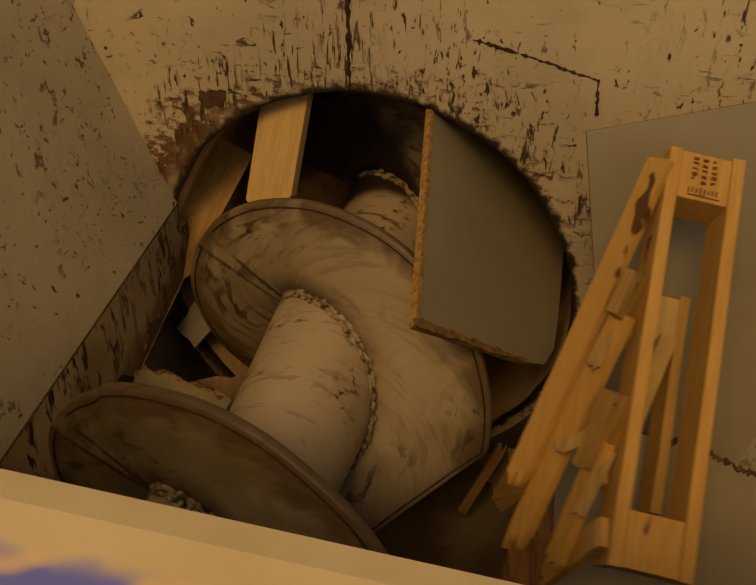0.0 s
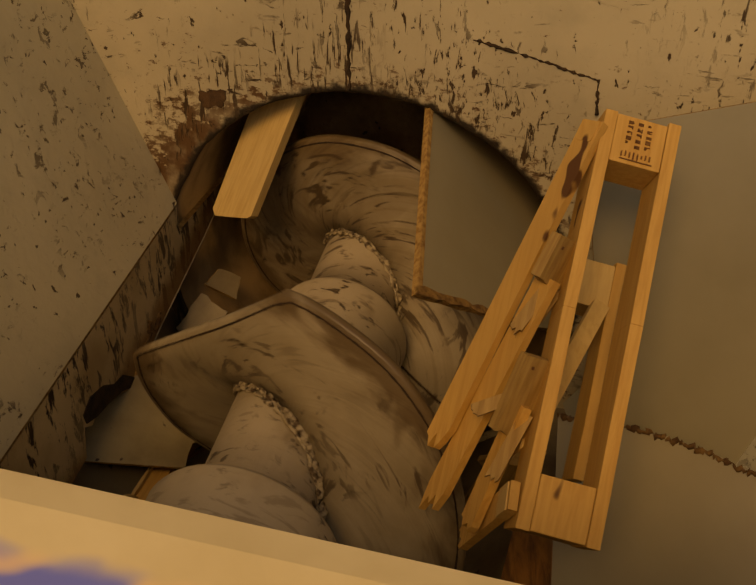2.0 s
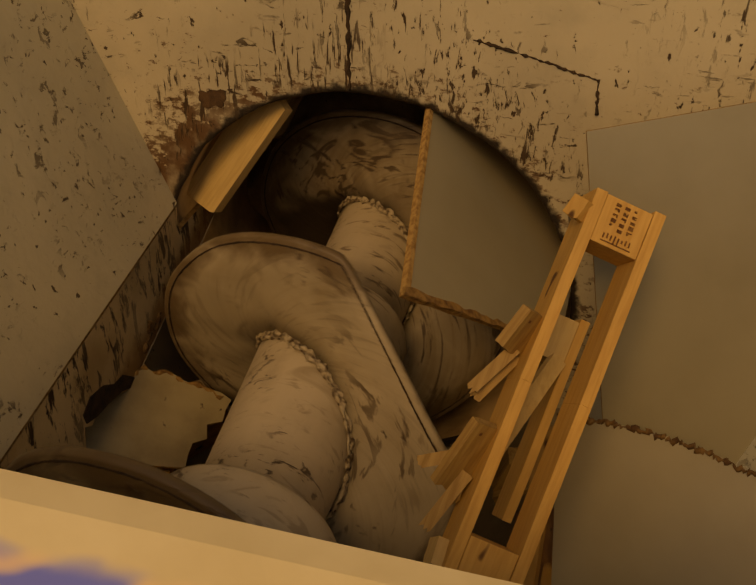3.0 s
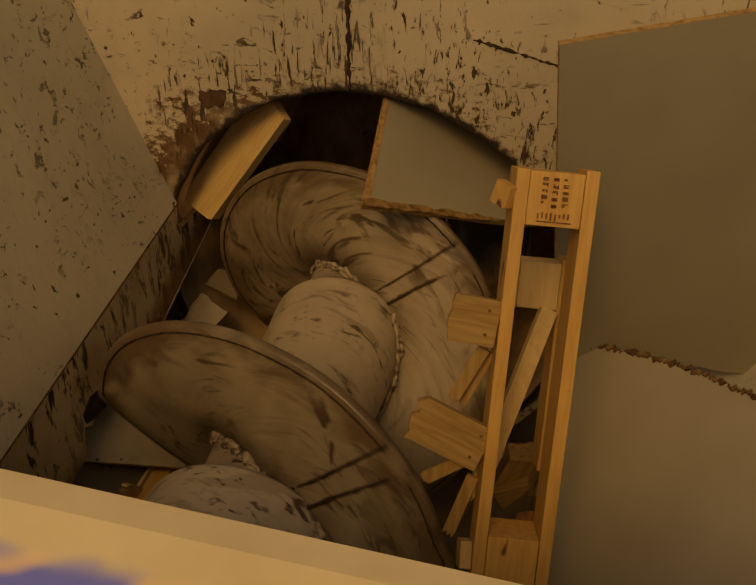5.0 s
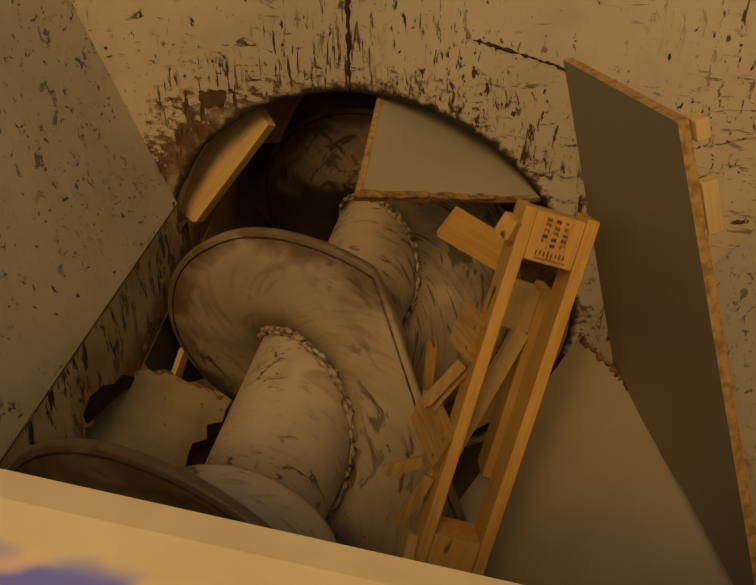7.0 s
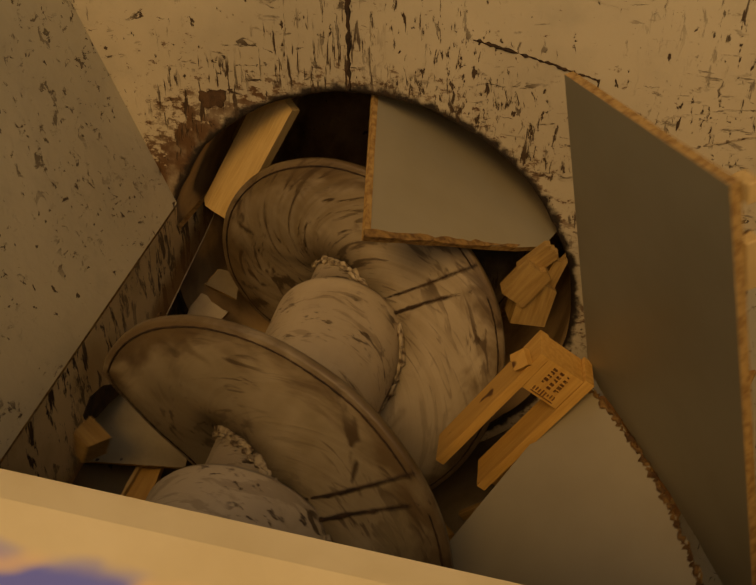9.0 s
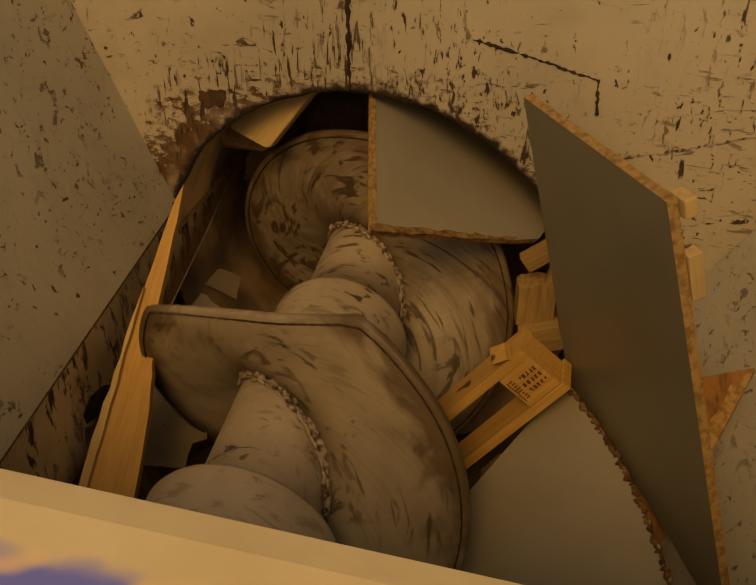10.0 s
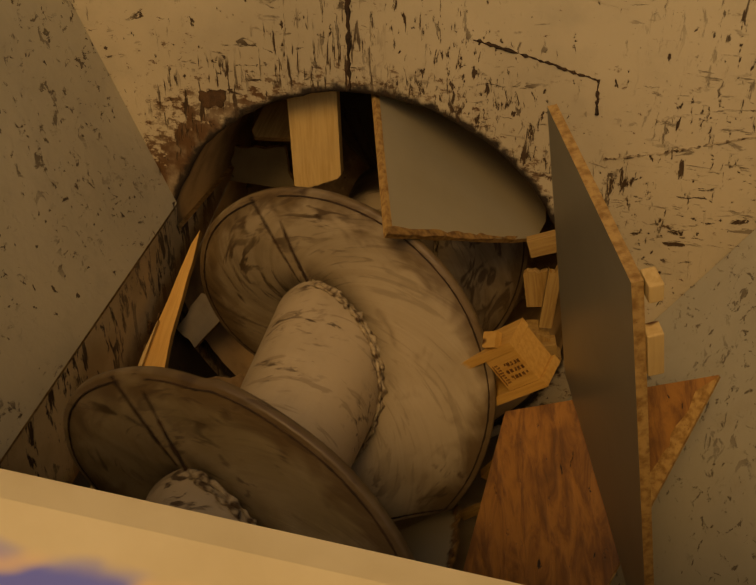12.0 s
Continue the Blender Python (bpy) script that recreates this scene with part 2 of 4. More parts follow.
# ---- mesh helpers ----
def mesh_of(name, bm, material, smooth=False):
    bmesh.ops.recalc_face_normals(bm, faces=bm.faces)
    me = bpy.data.meshes.new(name)
    bm.to_mesh(me)
    bm.free()
    for m in (material if isinstance(material, tuple) else (material,)):
        me.materials.append(m)
    for p in me.polygons:
        p.use_smooth = smooth
    return me


def thing(name, bm, material, label, category, group="", kind="", smooth=False):
    return tagged(new(name, mesh_of(name, bm, material, smooth)), label, category, group, kind)


def part(name, bm, material, parent, label="", smooth=False):
    ob = new(name, mesh_of(name, bm, material, smooth))
    ob.parent = parent
    return tagged(ob, label)


def holder(name, label, category, group="", kind=""):
    ob = tagged(new(name), label, category, group, kind)
    ob.empty_display_size = 0.05
    return ob


def block(x0, x1, y0, y1, z0, z1, bevel=0.002, jitter=0.0, cuts=0):
    """A box with softened edges, a little uneven where wanted."""
    bm = bmesh.new()
    bmesh.ops.create_cube(bm, size=1.0)
    for v in bm.verts:
        v.co = Vector((x0 + (v.co.x + 0.5) * (x1 - x0), y0 + (v.co.y + 0.5) * (y1 - y0), z0 + (v.co.z + 0.5) * (z1 - z0)))
    if cuts:
        size = (x1 - x0, y1 - y0, z1 - z0)
        axis = max(range(3), key=lambda i: size[i])
        edges = [e for e in bm.edges if abs((e.verts[0].co - e.verts[1].co)[axis]) > 0.5 * size[axis]]
        bmesh.ops.subdivide_edges(bm, edges=edges, cuts=cuts)
    if bevel:
        sharp = [e for e in bm.edges if len(e.link_faces) == 2 and e.calc_face_angle(0) > 0.6]
        bmesh.ops.bevel(bm, geom=sharp, offset=bevel, segments=2, affect="EDGES", profile=0.6)
    if jitter:
        for v in bm.verts:
            v.co += jitter * noise.noise_vector(v.co * 9.0)
    return bm


def outline_plate(points, y0, y1, front=0, edge=1):
    """A plate from an outline in x and z, between y0 and y1; the rim has the second material."""
    bm = bmesh.new()
    a = [bm.verts.new((x, y0, z)) for x, z in points]
    b = [bm.verts.new((x, y1, z)) for x, z in points]
    for f, mi in ((bm.faces.new(a), front), (bm.faces.new(b[::-1]), front)):
        f.material_index = mi
    for i in range(len(a)):
        j = (i + 1) % len(a)
        bm.faces.new((a[i], b[i], b[j], a[j])).material_index = edge
    return bm


def ragged(p, q, count, depth, seed):
    """Points from p to q along a torn line."""
    rnd = random.Random(seed)
    d = Vector((q[0] - p[0], q[1] - p[1]))
    side = Vector((-d.y, d.x)).normalized()
    out = []
    for i in range(count):
        k = i / count
        off = side * rnd.uniform(-depth, depth) * (1 if i else 0)
        out.append((p[0] + d.x * k + off.x, p[1] + d.y * k + off.y))
    return out


# ---- the hopper ----
WALL_Y, HOLE = 1.03, 0.63


def back_wall():
    """A steel plate with the round mouth of the press chamber burnt out of it."""
    bm = bmesh.new()
    count = 144
    rings = [[], [], [], []]
    for i in range(count):
        a = 2 * math.pi * i / count
        c, s = math.cos(a), math.sin(a)
        r = HOLE + 0.005 * noise.noise((c * 5, s * 5, 1)) + 0.004 * noise.noise((c * 21, s * 21, 4))
        k = min((2.1 if c > 0 else 1.9) / max(abs(c), 1e-6), (2.3 if s > 0 else 0.95) / max(abs(s), 1e-6))
        for ring, (rad, y) in zip(rings, ((r, WALL_Y + 0.02), (r - 0.001, WALL_Y + 0.003), (r + 0.006, WALL_Y), (k, WALL_Y))):
            ring.append(bm.verts.new((rad * c, y, rad * s)))
    rings.append([bm.verts.new((v.co.x, WALL_Y + 0.02, v.co.z)) for v in rings[3]])
    for a, b in zip(rings, rings[1:] + rings[:1]):
        for i in range(count):
            j = (i + 1) % count
            bm.faces.new((a[i], a[j], b[j], b[i]))
    return thing("wall_back", bm, BACK_PAINT, "scratched cream painted steel plate wall with a round opening", "wall", kind="structure")


def slab(name, corners, thick, material, label, kind="structure", category="wall"):
    """A plane plate through four corners, thickened away from its face."""
    c = [Vector(p) for p in corners]
    nrm = (c[1] - c[0]).cross(c[3] - c[0]).normalized()
    bm = bmesh.new()
    a = [bm.verts.new(p) for p in c]
    b = [bm.verts.new(p - nrm * thick) for p in c]
    bm.faces.new(a)
    bm.faces.new(b[::-1])
    for i in range(4):
        j = (i + 1) % 4
        bm.faces.new((a[i], b[i], b[j], a[j]))
    return thing(name, bm, material, label, category, kind=kind)


def bead(name, points, radius, material, parent, lumps=0.4, seed=1):
    """A rough weld bead or dark gash laid along a line."""
    rnd = random.Random(seed)
    bm = bmesh.new()
    pts = [Vector(p) for p in points]
    fine = []
    for p, q in zip(pts, pts[1:]):
        steps = max(2, int((q - p).length / (radius * 2.2)))
        fine += [p.lerp(q, i / steps) for i in range(steps)]
    fine.append(pts[-1])
    rings = []
    for i, p in enumerate(fine):
        d = (fine[min(i + 1, len(fine) - 1)] - fine[max(i - 1, 0)]).normalized()
        s = d.orthogonal().normalized()
        u = d.cross(s)
        r = radius * (1 + lumps * rnd.uniform(-1, 1))
        o = p + (s * rnd.uniform(-1, 1) + u * rnd.uniform(-1, 1)) * radius * lumps * 0.6
        rings.append([bm.verts.new(o + r * (math.cos(k * math.pi / 3) * s + math.sin(k * math.pi / 3) * u)) for k in range(6)])
    for a, b in zip(rings, rings[1:]):
        for k in range(6):
            bm.faces.new((a[k], a[(k + 1) % 6], b[(k + 1) % 6], b[k]))
    bm.faces.new(rings[0][::-1])
    bm.faces.new(rings[-1])
    return part(name, bm, material, parent, smooth=True)


wall = back_wall()
bead("weld_seam", [(-0.03, 1.029, 0.635), (-0.028, 1.029, 0.72), (-0.03, 1.029, 0.90), (-0.03, 1.029, 2.2)], 0.0055, BLACK_RUST_AND_HOLE, wall, 0.7, 3)
bead("weld_seam", [(0.30, 1.03, 0.80), (0.45, 1.03, 0.765), (0.62, 1.03, 0.72), (0.628, 1.03, 0.63)], 0.0035, BLACK_RUST_AND_HOLE, wall, 0.8, 4)
bead("weld_seam", [(0.66, 1.03, 0.507), (0.80, 1.03, 0.54), (1.02, 1.03, 0.609), (1.3, 1.03, 0.69)], 0.003, WELD, wall, 0.8, 5)

patch = outline_plate(ragged((-0.462, 0.548), (-0.470, 0.592), 5, 0.006, 101) + ragged((-0.470, 0.592), (-0.392, 0.604), 7, 0.007, 102) + ragged((-0.386, 0.600), (-0.396, 0.556), 5, 0.006, 103) + ragged((-0.396, 0.556), (-0.455, 0.545), 7, 0.007, 104), 1.0275, 1.0305, 0, 0)
part("dark_patch", patch, plain("bare_rust", (0.10, 0.05, 0.022), (0.045, 0.022, 0.010), 30, 0.85, None, 0.004), wall, "patch of paint knocked off to dark rust")

left = slab("wall_left", [(-0.600, 1.03, 0.217), (-0.600, -0.95, -0.060), (-1.41, -0.95, 1.95), (-1.30, 1.03, 1.95)], 0.02, SIDE_PAINT, "stained grey-beige painted sloping steel hopper wall")
bead("corner_weld", [(-0.602, 1.027, 0.24), (-0.70, 1.027, 0.482), (-0.84, 1.027, 0.83), (-1.29, 1.027, 1.93)], 0.006, WELD, left, 0.5, 7)
bead("corner_flange", [(-0.612, 1.024, 0.24), (-0.80, 1.024, 0.71), (-1.29, 1.024, 1.91)], 0.013, CORE_PAINT, left, 0.12, 9)
bead("lower_weld", [(-0.599, 1.02, 0.216), (-0.599, 0.4, 0.129), (-0.599, -0.94, -0.058)], 0.0055, BLACK_RUST_AND_HOLE, left, 0.5, 8)
slab("wall_right", [(1.20, -0.95, -0.50), (0.66, 1.03, -0.33), (2.0, 1.03, 1.79), (2.6, -0.95, 1.79)], 0.02, RIGHT_PAINT, "smooth greenish grey painted sloping hopper wall")
# the ledge takes the trough's darker steel, so its shadow is in the colour
slab("ledge", [(0.55, -0.95, -0.40), (0.575, 1.03, -0.345), (0.67, 1.03, -0.345), (1.22, -0.95, -0.51)][::-1], 0.02, TROUGH_STEEL, "dark steel ledge between the chute and the trough", category="ledge")
slab("wall_front", [(2.6, -0.95, -0.9), (-1.5, -0.95, -0.9), (-1.5, -0.95, 0.93), (1.9, -0.95, 0.93)], 0.02, SIDE_PAINT, "grey-beige painted steel front wall of the hopper")


def trough():
    bm = bmesh.new()
    rows = []
    for i in range(41):
        a = radians(180 + 150 * i / 40)
        rows.append([bm.verts.new((0.67 * math.cos(a), y, 0.67 * math.sin(a))) for y in (-0.95, -0.3, 0.3, 0.7, 1.03)])
        rows[-1] += [bm.verts.new((0.69 * math.cos(a), y, 0.69 * math.sin(a))) for y in (1.03, 0.7, 0.3, -0.3, -0.95)]
    for a, b in zip(rows, rows[1:]):
        for k in range(10):
            bm.faces.new((a[k], a[(k + 1) % 10], b[(k + 1) % 10], b[k]))
    return thing("floor_trough", bm, TROUGH_STEEL, "dirty rounded steel trough under the screw", "trough", kind="structure", smooth=True)


def side_plate():
    """The scraped side plate under the left wall; its lower edge is torn and rusted away."""
    pts = [(-0.95, -0.064), (1.027, 0.212), (1.027, 0.13), (1.50, 0.13), (1.44, 0.100), (1.204, 0.016), (0.841, -0.093), (0.664, -0.150)]
    pts += ragged((0.65, -0.18), (0.55, -0.14), 4, 0.02, 3) + ragged((0.55, -0.14), (0.36, -0.10), 7, 0.02, 4)
    pts += [(0.35, -0.10), (0.33, -0.19), (-0.95, -0.42)]
    bm = outline_plate([(p[0], p[1]) for p in pts], 0.0, 0.018, 0, 1)
    for v in bm.verts:
        v.co = Vector((-0.602 - v.co.y + 0.018, v.co.x, v.co.z))
    plate = thing("side_plate", bm, (PLATE_PAINT, CHIP), "scraped brown side plate with a torn rusty lower edge", "plate", kind="structure")
    bead("bare_edge", [(-0.585, 1.43, 0.100), (-0.585, 1.204, 0.018), (-0.585, 0.841, -0.091), (-0.585, 0.67, -0.147)], 0.0035, EDGE_STEEL, plate, 0.2, 33)
    for i, (y, z, length) in enumerate(((0.70, -0.105, 0.07), (0.78, -0.080, 0.06), (0.74, -0.065, 0.03))):
        bead("torn_fibre", [(-0.584, y + 0.02 * k * length * 14, z + 0.010 * k) for k in range(4)], 0.007, TORN, plate, 0.85, 34 + i)
    # a black sheet laid on the plate for the darkness of a rusted-through hole
    hole_black = outline_plate([(0.352, -0.06), (0.40, -0.035), (0.47, -0.05), (0.52, -0.085), (0.57, -0.09), (0.62, -0.135), (0.645, -0.17), (0.60, -0.16), (0.55, -0.135), (0.47, -0.118), (0.41, -0.112), (0.36, -0.095)], 0, 0.004)
    for v in hole_black.verts:
        v.co = Vector((-0.585 + v.co.y, v.co.x, v.co.z))
    part("dark_patch", hole_black, BLACK_RUST_AND_HOLE, plate, "flat black patch in place of the darkness in a rusted-through hole")
    return plate


def chamber():
    """The dark round press chamber behind the opening."""
    bm = bmesh.new()
    rows = []
    for i in range(72):
        a = 2 * math.pi * i / 72
        rows.append([bm.verts.new((r * math.cos(a), y, r * math.sin(a))) for r, y in ((0.635, 1.05), (0.635, 2.3), (0.66, 2.3), (0.66, 1.05))])
    for i, a in enumerate(rows):
        b = rows[(i + 1) % 72]
        for k in range(4):
            bm.faces.new((a[k], a[(k + 1) % 4], b[(k + 1) % 4], b[k]))
    tube = thing("press_chamber", bm, GREASY_STEEL, "dark brown greasy round press chamber behind the opening", "chamber", kind="structure", smooth=True)
    cap = bmesh.new()
    rings = []
    for i in range(1, 15):
        r = 0.66 * i / 14
        rings.append([cap.verts.new((r * math.cos(a * math.pi / 32), 1.76 - 0.10 * noise.noise((r * 5 * math.cos(a * math.pi / 32), 3, r * 5 * math.sin(a * math.pi / 32))), r * math.sin(a * math.pi / 32))) for a in range(64)])
    for a, b in zip(rings, rings[1:]):
        for k in range(64):
            cap.faces.new((a[k], a[(k + 1) % 64], b[(k + 1) % 64], b[k]))
    cap.faces.new(rings[0])
    part("packed_waste", cap, WASTE, tube, "packed brown waste at the end of the chamber")
    return tube


trough()
side_plate()
chamber()


def rim_beam():
    """The flange along the near rim of the hopper."""
    bm = block(-2.2, 2.2, -0.26, 0.012, -0.12, 0.0, 0.035)
    ob = thing("rim_beam", bm, RIM_PAINT, "worn cream steel rim flange with flaking blue paint", "beam", kind="structure")
    ob.matrix_world = pose(0.405, -0.840, 1.032, 13, 10.3, 6.7)
    return ob


rim_beam()

# ---- the screw ----
SCREW_START, SCREW_TURN = 144.68, 92.44


def core_radius(y):
    """Each section of the core widens towards the chamber and steps down to the next."""
    k = math.floor(y / PITCH + 1e-6)
    s = y / PITCH - k
    end = {-2: 0.23, -1: 0.226, 0: 0.196, 1: 0.185}.get(k, 0.19)
    return 0.142 + (end - 0.142) * s


def flight_radius(deg):
    """The outer edge, with the stretch that wear has cut straight."""
    d = deg - 167.5
    if abs(d) < 41.5:
        return RADIUS * math.cos(radians(41.5)) / math.cos(radians(d))
    return RADIUS + (0.010 if deg < -25 else 0.0) + 0.003 * noise.noise((deg * 0.05, 2, 0))


def build_screw():
    screw = holder("screw", "worn cream painted steel conveyor screw lying in the trough", "screw")
    core = bmesh.new()
    rings = []
    for k in range(-2, 2):
        for s in (0.0, 0.25, 0.5, 0.75, 0.965, 0.985, 0.9999):
            y = (k + s) * PITCH
            r = core_radius(y) - (0.006 if s > 0.99 else 0)
            if -0.93 < y < 1.7:
                rings.append([core.verts.new((r * math.cos(a * math.pi / 32), y, r * math.sin(a * math.pi / 32))) for a in range(64)])
    for a, b in zip(rings, rings[1:]):
        for i in range(64):
            core.faces.new((a[i], a[(i + 1) % 64], b[(i + 1) % 64], b[i]))
    core.faces.new(rings[-1])
    core.faces.new(rings[0][::-1])
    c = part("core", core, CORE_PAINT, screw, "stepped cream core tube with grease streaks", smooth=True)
    flight = bmesh.new()
    rows, step, half = [], 3, 0.013
    for deg in range(-405, 741, step):
        a, y = radians(deg), PITCH * deg / 360
        R = flight_radius(deg)
        inner = core_radius(y) - 0.012
        ca, sa = math.cos(a), math.sin(a)
        profile = [(inner, -half), (inner + (R - inner) * 0.33, -half), (inner + (R - inner) * 0.67, -half), (R - 0.005, -half), (R, -half + 0.005), (R, half - 0.005), (R - 0.005, half), (inner + (R - inner) * 0.5, half), (inner, half)]
        wob = 0.006 * noise.noise((ca * 3, sa * 3, y * 4))
        rows.append([flight.verts.new((r * ca, y + o + wob, r * sa)) for r, o in profile])
    for a, b in zip(rows, rows[1:]):
        for k in range(9):
            flight.faces.new((a[k], a[(k + 1) % 9], b[(k + 1) % 9], b[k]))
    flight.faces.new(rows[0])
    flight.faces.new(rows[-1][::-1])
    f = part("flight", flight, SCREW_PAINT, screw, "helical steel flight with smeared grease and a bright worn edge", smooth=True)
    for k in (-1, 0, 1, 2):
        y, r = k * PITCH, core_radius(k * PITCH - 0.02) if k < 2 else 0.18
        bead("butt_weld", [(r - 0.03, y - 0.014, 0.006), (0.3, y - 0.016, -0.002), (RADIUS - 0.004, y - 0.014, -0.028)], 0.0055, BLACK_RUST_AND_HOLE, f, 0.3, 20 + k)
        bead("butt_weld", [(r - 0.03, y + 0.016, 0.042), (0.3, y + 0.001, 0.042), (RADIUS - 0.004, y - 0.005, 0.040)], 0.0042, BLACK_RUST_AND_HOLE, f, 0.3, 24 + k)
    for k in range(-1, 2):
        pts = []
        for deg in range(k * 360 - 0, k * 360 + 355, 6):
            a, y = radians(deg), PITCH * deg / 360
            r = core_radius(y) + 0.004
            pts.append((r * math.cos(a), y - 0.018, r * math.sin(a)))
        bead("fillet_weld", pts, 0.0085, WELD, c, 0.75, 30 + k)
        bead("fillet_weld", [(p[0], p[1] - 0.016, p[2]) for p in pts], 0.005, WELD, c, 0.9, 70 + k)
        lip = []
        for deg in range(k * 360 + 4, k * 360 + 359, 5):
            a, R = radians(deg), flight_radius(deg) - 0.016
            lip.append((R * math.cos(a), PITCH * deg / 360 - 0.0135 + 0.006 * noise.noise((math.cos(a) * 3, math.sin(a) * 3, PITCH * deg / 90)), R * math.sin(a)))
        # a thin dark line just inside the outer edge
        bead("edge_line", lip, 0.0024, BLACK_RUST_AND_HOLE, f, 0.35, 40 + k)
    return screw


screw = build_screw()

# ---- the pallet, which breaks in two as the screw draws it in ----
BOARD, LONG, GAP = 0.024, 0.80, 0.148


def splinter(length, width, thick, seed, m=None):
    """A board from the origin along z, whose far end is snapped into splinters."""
    rnd = random.Random(seed)
    w, deep = width / 2, min(1.0, length / 0.45)
    tip = [(w - width * i / 6, length - deep * (rnd.uniform(0, 0.05) if 0 < i < 6 else rnd.uniform(0.02, 0.06))) for i in range(7)]
    bm = outline_plate([(-w, 0), (w, 0), (w, length * 0.5)] + tip + [(-w, length * 0.5)], -thick / 2, thick / 2, 0, 0)
    if m is not None:
        bm.transform(m)
    return bm


def stamp(parent):
    """Burnt-in marks on the block, as small bars in three columns and a device below."""
    rnd = random.Random(5)
    for col in range(3):
        z = -0.012
        while z > -0.064:
            h = rnd.uniform(0.005, 0.008)
            x = 0.048 + col * 0.019
            for k in range(rnd.choice((2, 3))):
                w = rnd.uniform(0.004, 0.011)
                d = k * h / 3
                part("stamp_mark", block(x, x + w, -0.0008, 0.001, z - d - 0.0014, z - d, 0), STAMP, parent)
            if rnd.random() < 0.7:
                part("stamp_mark", block(x + rnd.choice((0, 0.008)), x + 0.010, -0.0008, 0.001, z - h, z, 0), STAMP, parent)
            z -= h + rnd.uniform(0.003, 0.006)
    for i in range(8):
        x = 0.044 + i * 0.0078
        part("stamp_mark", block(x, x + 0.0028, -0.0008, 0.001, -0.090 + rnd.uniform(0, 0.008), -0.074 + rnd.uniform(-0.004, 0), 0), STAMP, parent)
    part("stamp_mark", block(0.043, 0.106, -0.0008, 0.001, -0.0925, -0.0905, 0), STAMP, parent)


# deck slats: root on the frame, a point on the way, whole length, length of the root that stays
SLATS = (((-0.012, 0.01, -0.03), (-0.165, 0.20, -0.77), 0.70, 0.06), ((-0.012, 0.02, -0.27), (-0.13, 0.20, -0.813), 0.58, 0.14),
         ((-0.012, 0.02, -0.50), (-0.055, 0.16, -0.822), 0.36, 0.15), ((-0.012, 0.02, -0.75), (-0.04, 0.35, -0.845), 0.30, 0.05))


def slat(p0, p1, start, end, seed, thick=0.022, width=0.052):
    """A deck board from start to end along the line from p0 to p1."""
    a, d = Vector(p0), (Vector(p1) - Vector(p0)).normalized()
    w = (Vector((0, 0, 1)) - d * d.z).normalized()
    m = Matrix((w, d.cross(w), d)).transposed().to_4x4()
    m.translation = a + d * start
    return splinter(end - start, width, thick, seed, m)


def build_pallet_top():
    p = holder("pallet_piece", "upper end of a broken raw pine pallet with a stamped block", "pallet", "pallet pieces")
    part("board", block(0, BOARD, 0, 0.10, -0.40, 0, 0.0012, 0.001, 3), PINE, p)
    part("board", block(GAP - BOARD, GAP, 0, 0.10, -0.40, 0.006, 0.0012, 0.001, 3), PINE, p)
    b = part("spacer_block", block(BOARD + 0.001, GAP - BOARD - 0.001, 0.002, 0.098, -0.10, -0.002, 0.002), PINE, p, "pine block with burnt-in stamp marks")
    stamp(b)
    part("deck_stub", slat(*SLATS[0][:2], 0.0, 0.045, 60, 0.020, 0.040), PINE, p)
    return p


def build_pallet_bottom():
    p = holder("pallet_piece", "lower part of a broken raw pine pallet frame with splintered stubs", "pallet", "pallet pieces")
    part("board", block(0, BOARD, 0, 0.10, -LONG, -0.400, 0.0012, 0.001, 3), PINE, p)
    part("board", block(GAP - BOARD, GAP, 0, 0.10, -LONG, -0.400, 0.0012, 0.001, 3), PINE, p)
    part("spacer_block", block(BOARD + 0.001, GAP - BOARD - 0.001, 0.002, 0.098, -LONG + 0.002, -LONG + 0.10, 0.002), PINE, p)
    part("deck_stub", slat(*SLATS[3][:2], 0.0, SLATS[3][3], 63), PALE_PINE, p)
    for i, (q0, q1) in enumerate((((-0.018, 0.05, -0.345), (-0.070, 0.06, -0.460)), ((-0.004, 0.07, -0.355), (-0.052, 0.08, -0.470)), ((-0.035, 0.05, -0.570), (-0.110, 0.06, -0.620)), ((-0.012, 0.05, -0.600), (-0.050, 0.06, -0.735)))):
        part("splinter", slat(q0, q1, 0.0, (Vector(q1) - Vector(q0)).length, 64 + i, 0.012, 0.024), SHADED_PINE, p)
    # the next row of blocks, seen through the frame, and a brace that has slipped
    part("spacer_block", block(0.065, 0.150, 0.28, 0.37, -0.30, -0.20, 0.002), PALE_PINE, p)
    part("board", block(0.151, 0.173, 0.28, 0.37, -0.66, -0.19, 0.002, 0.002, 3), PINE, p)
    part("brace", splinter(0.44, 0.035, 0.03, 43, pose(0.13, 0.27, -0.30, 25, 200, 0)), PALE_PINE, p)
    return p


def build_pallet_slats():
    """The deck boards that hang from the frame until the screw tears them off."""
    p = holder("pallet_piece", "splintered pine deck slats of a broken pallet", "pallet", "pallet pieces")
    for (p0, p1, far, root), seed in zip(SLATS, (51, 52, 53, 54)):
        part("deck_board", slat(p0, p1, root - 0.06, far, seed, 0.017), PINE, p)
    return p


pallet_top = build_pallet_top()
pallet_bottom = build_pallet_bottom()
pallet_slats = build_pallet_slats()


def slat_root(i):
    """Where a deck board sits on the frame before it breaks, in the pallet's space."""
    a, d = Vector(SLATS[i][0]), (Vector(SLATS[i][1]) - Vector(SLATS[i][0])).normalized()
    w = (Vector((0, 0, 1)) - d * d.z).normalized()
    m = Matrix((w, d.cross(w), d)).transposed().to_4x4()
    m.translation = a
    return m


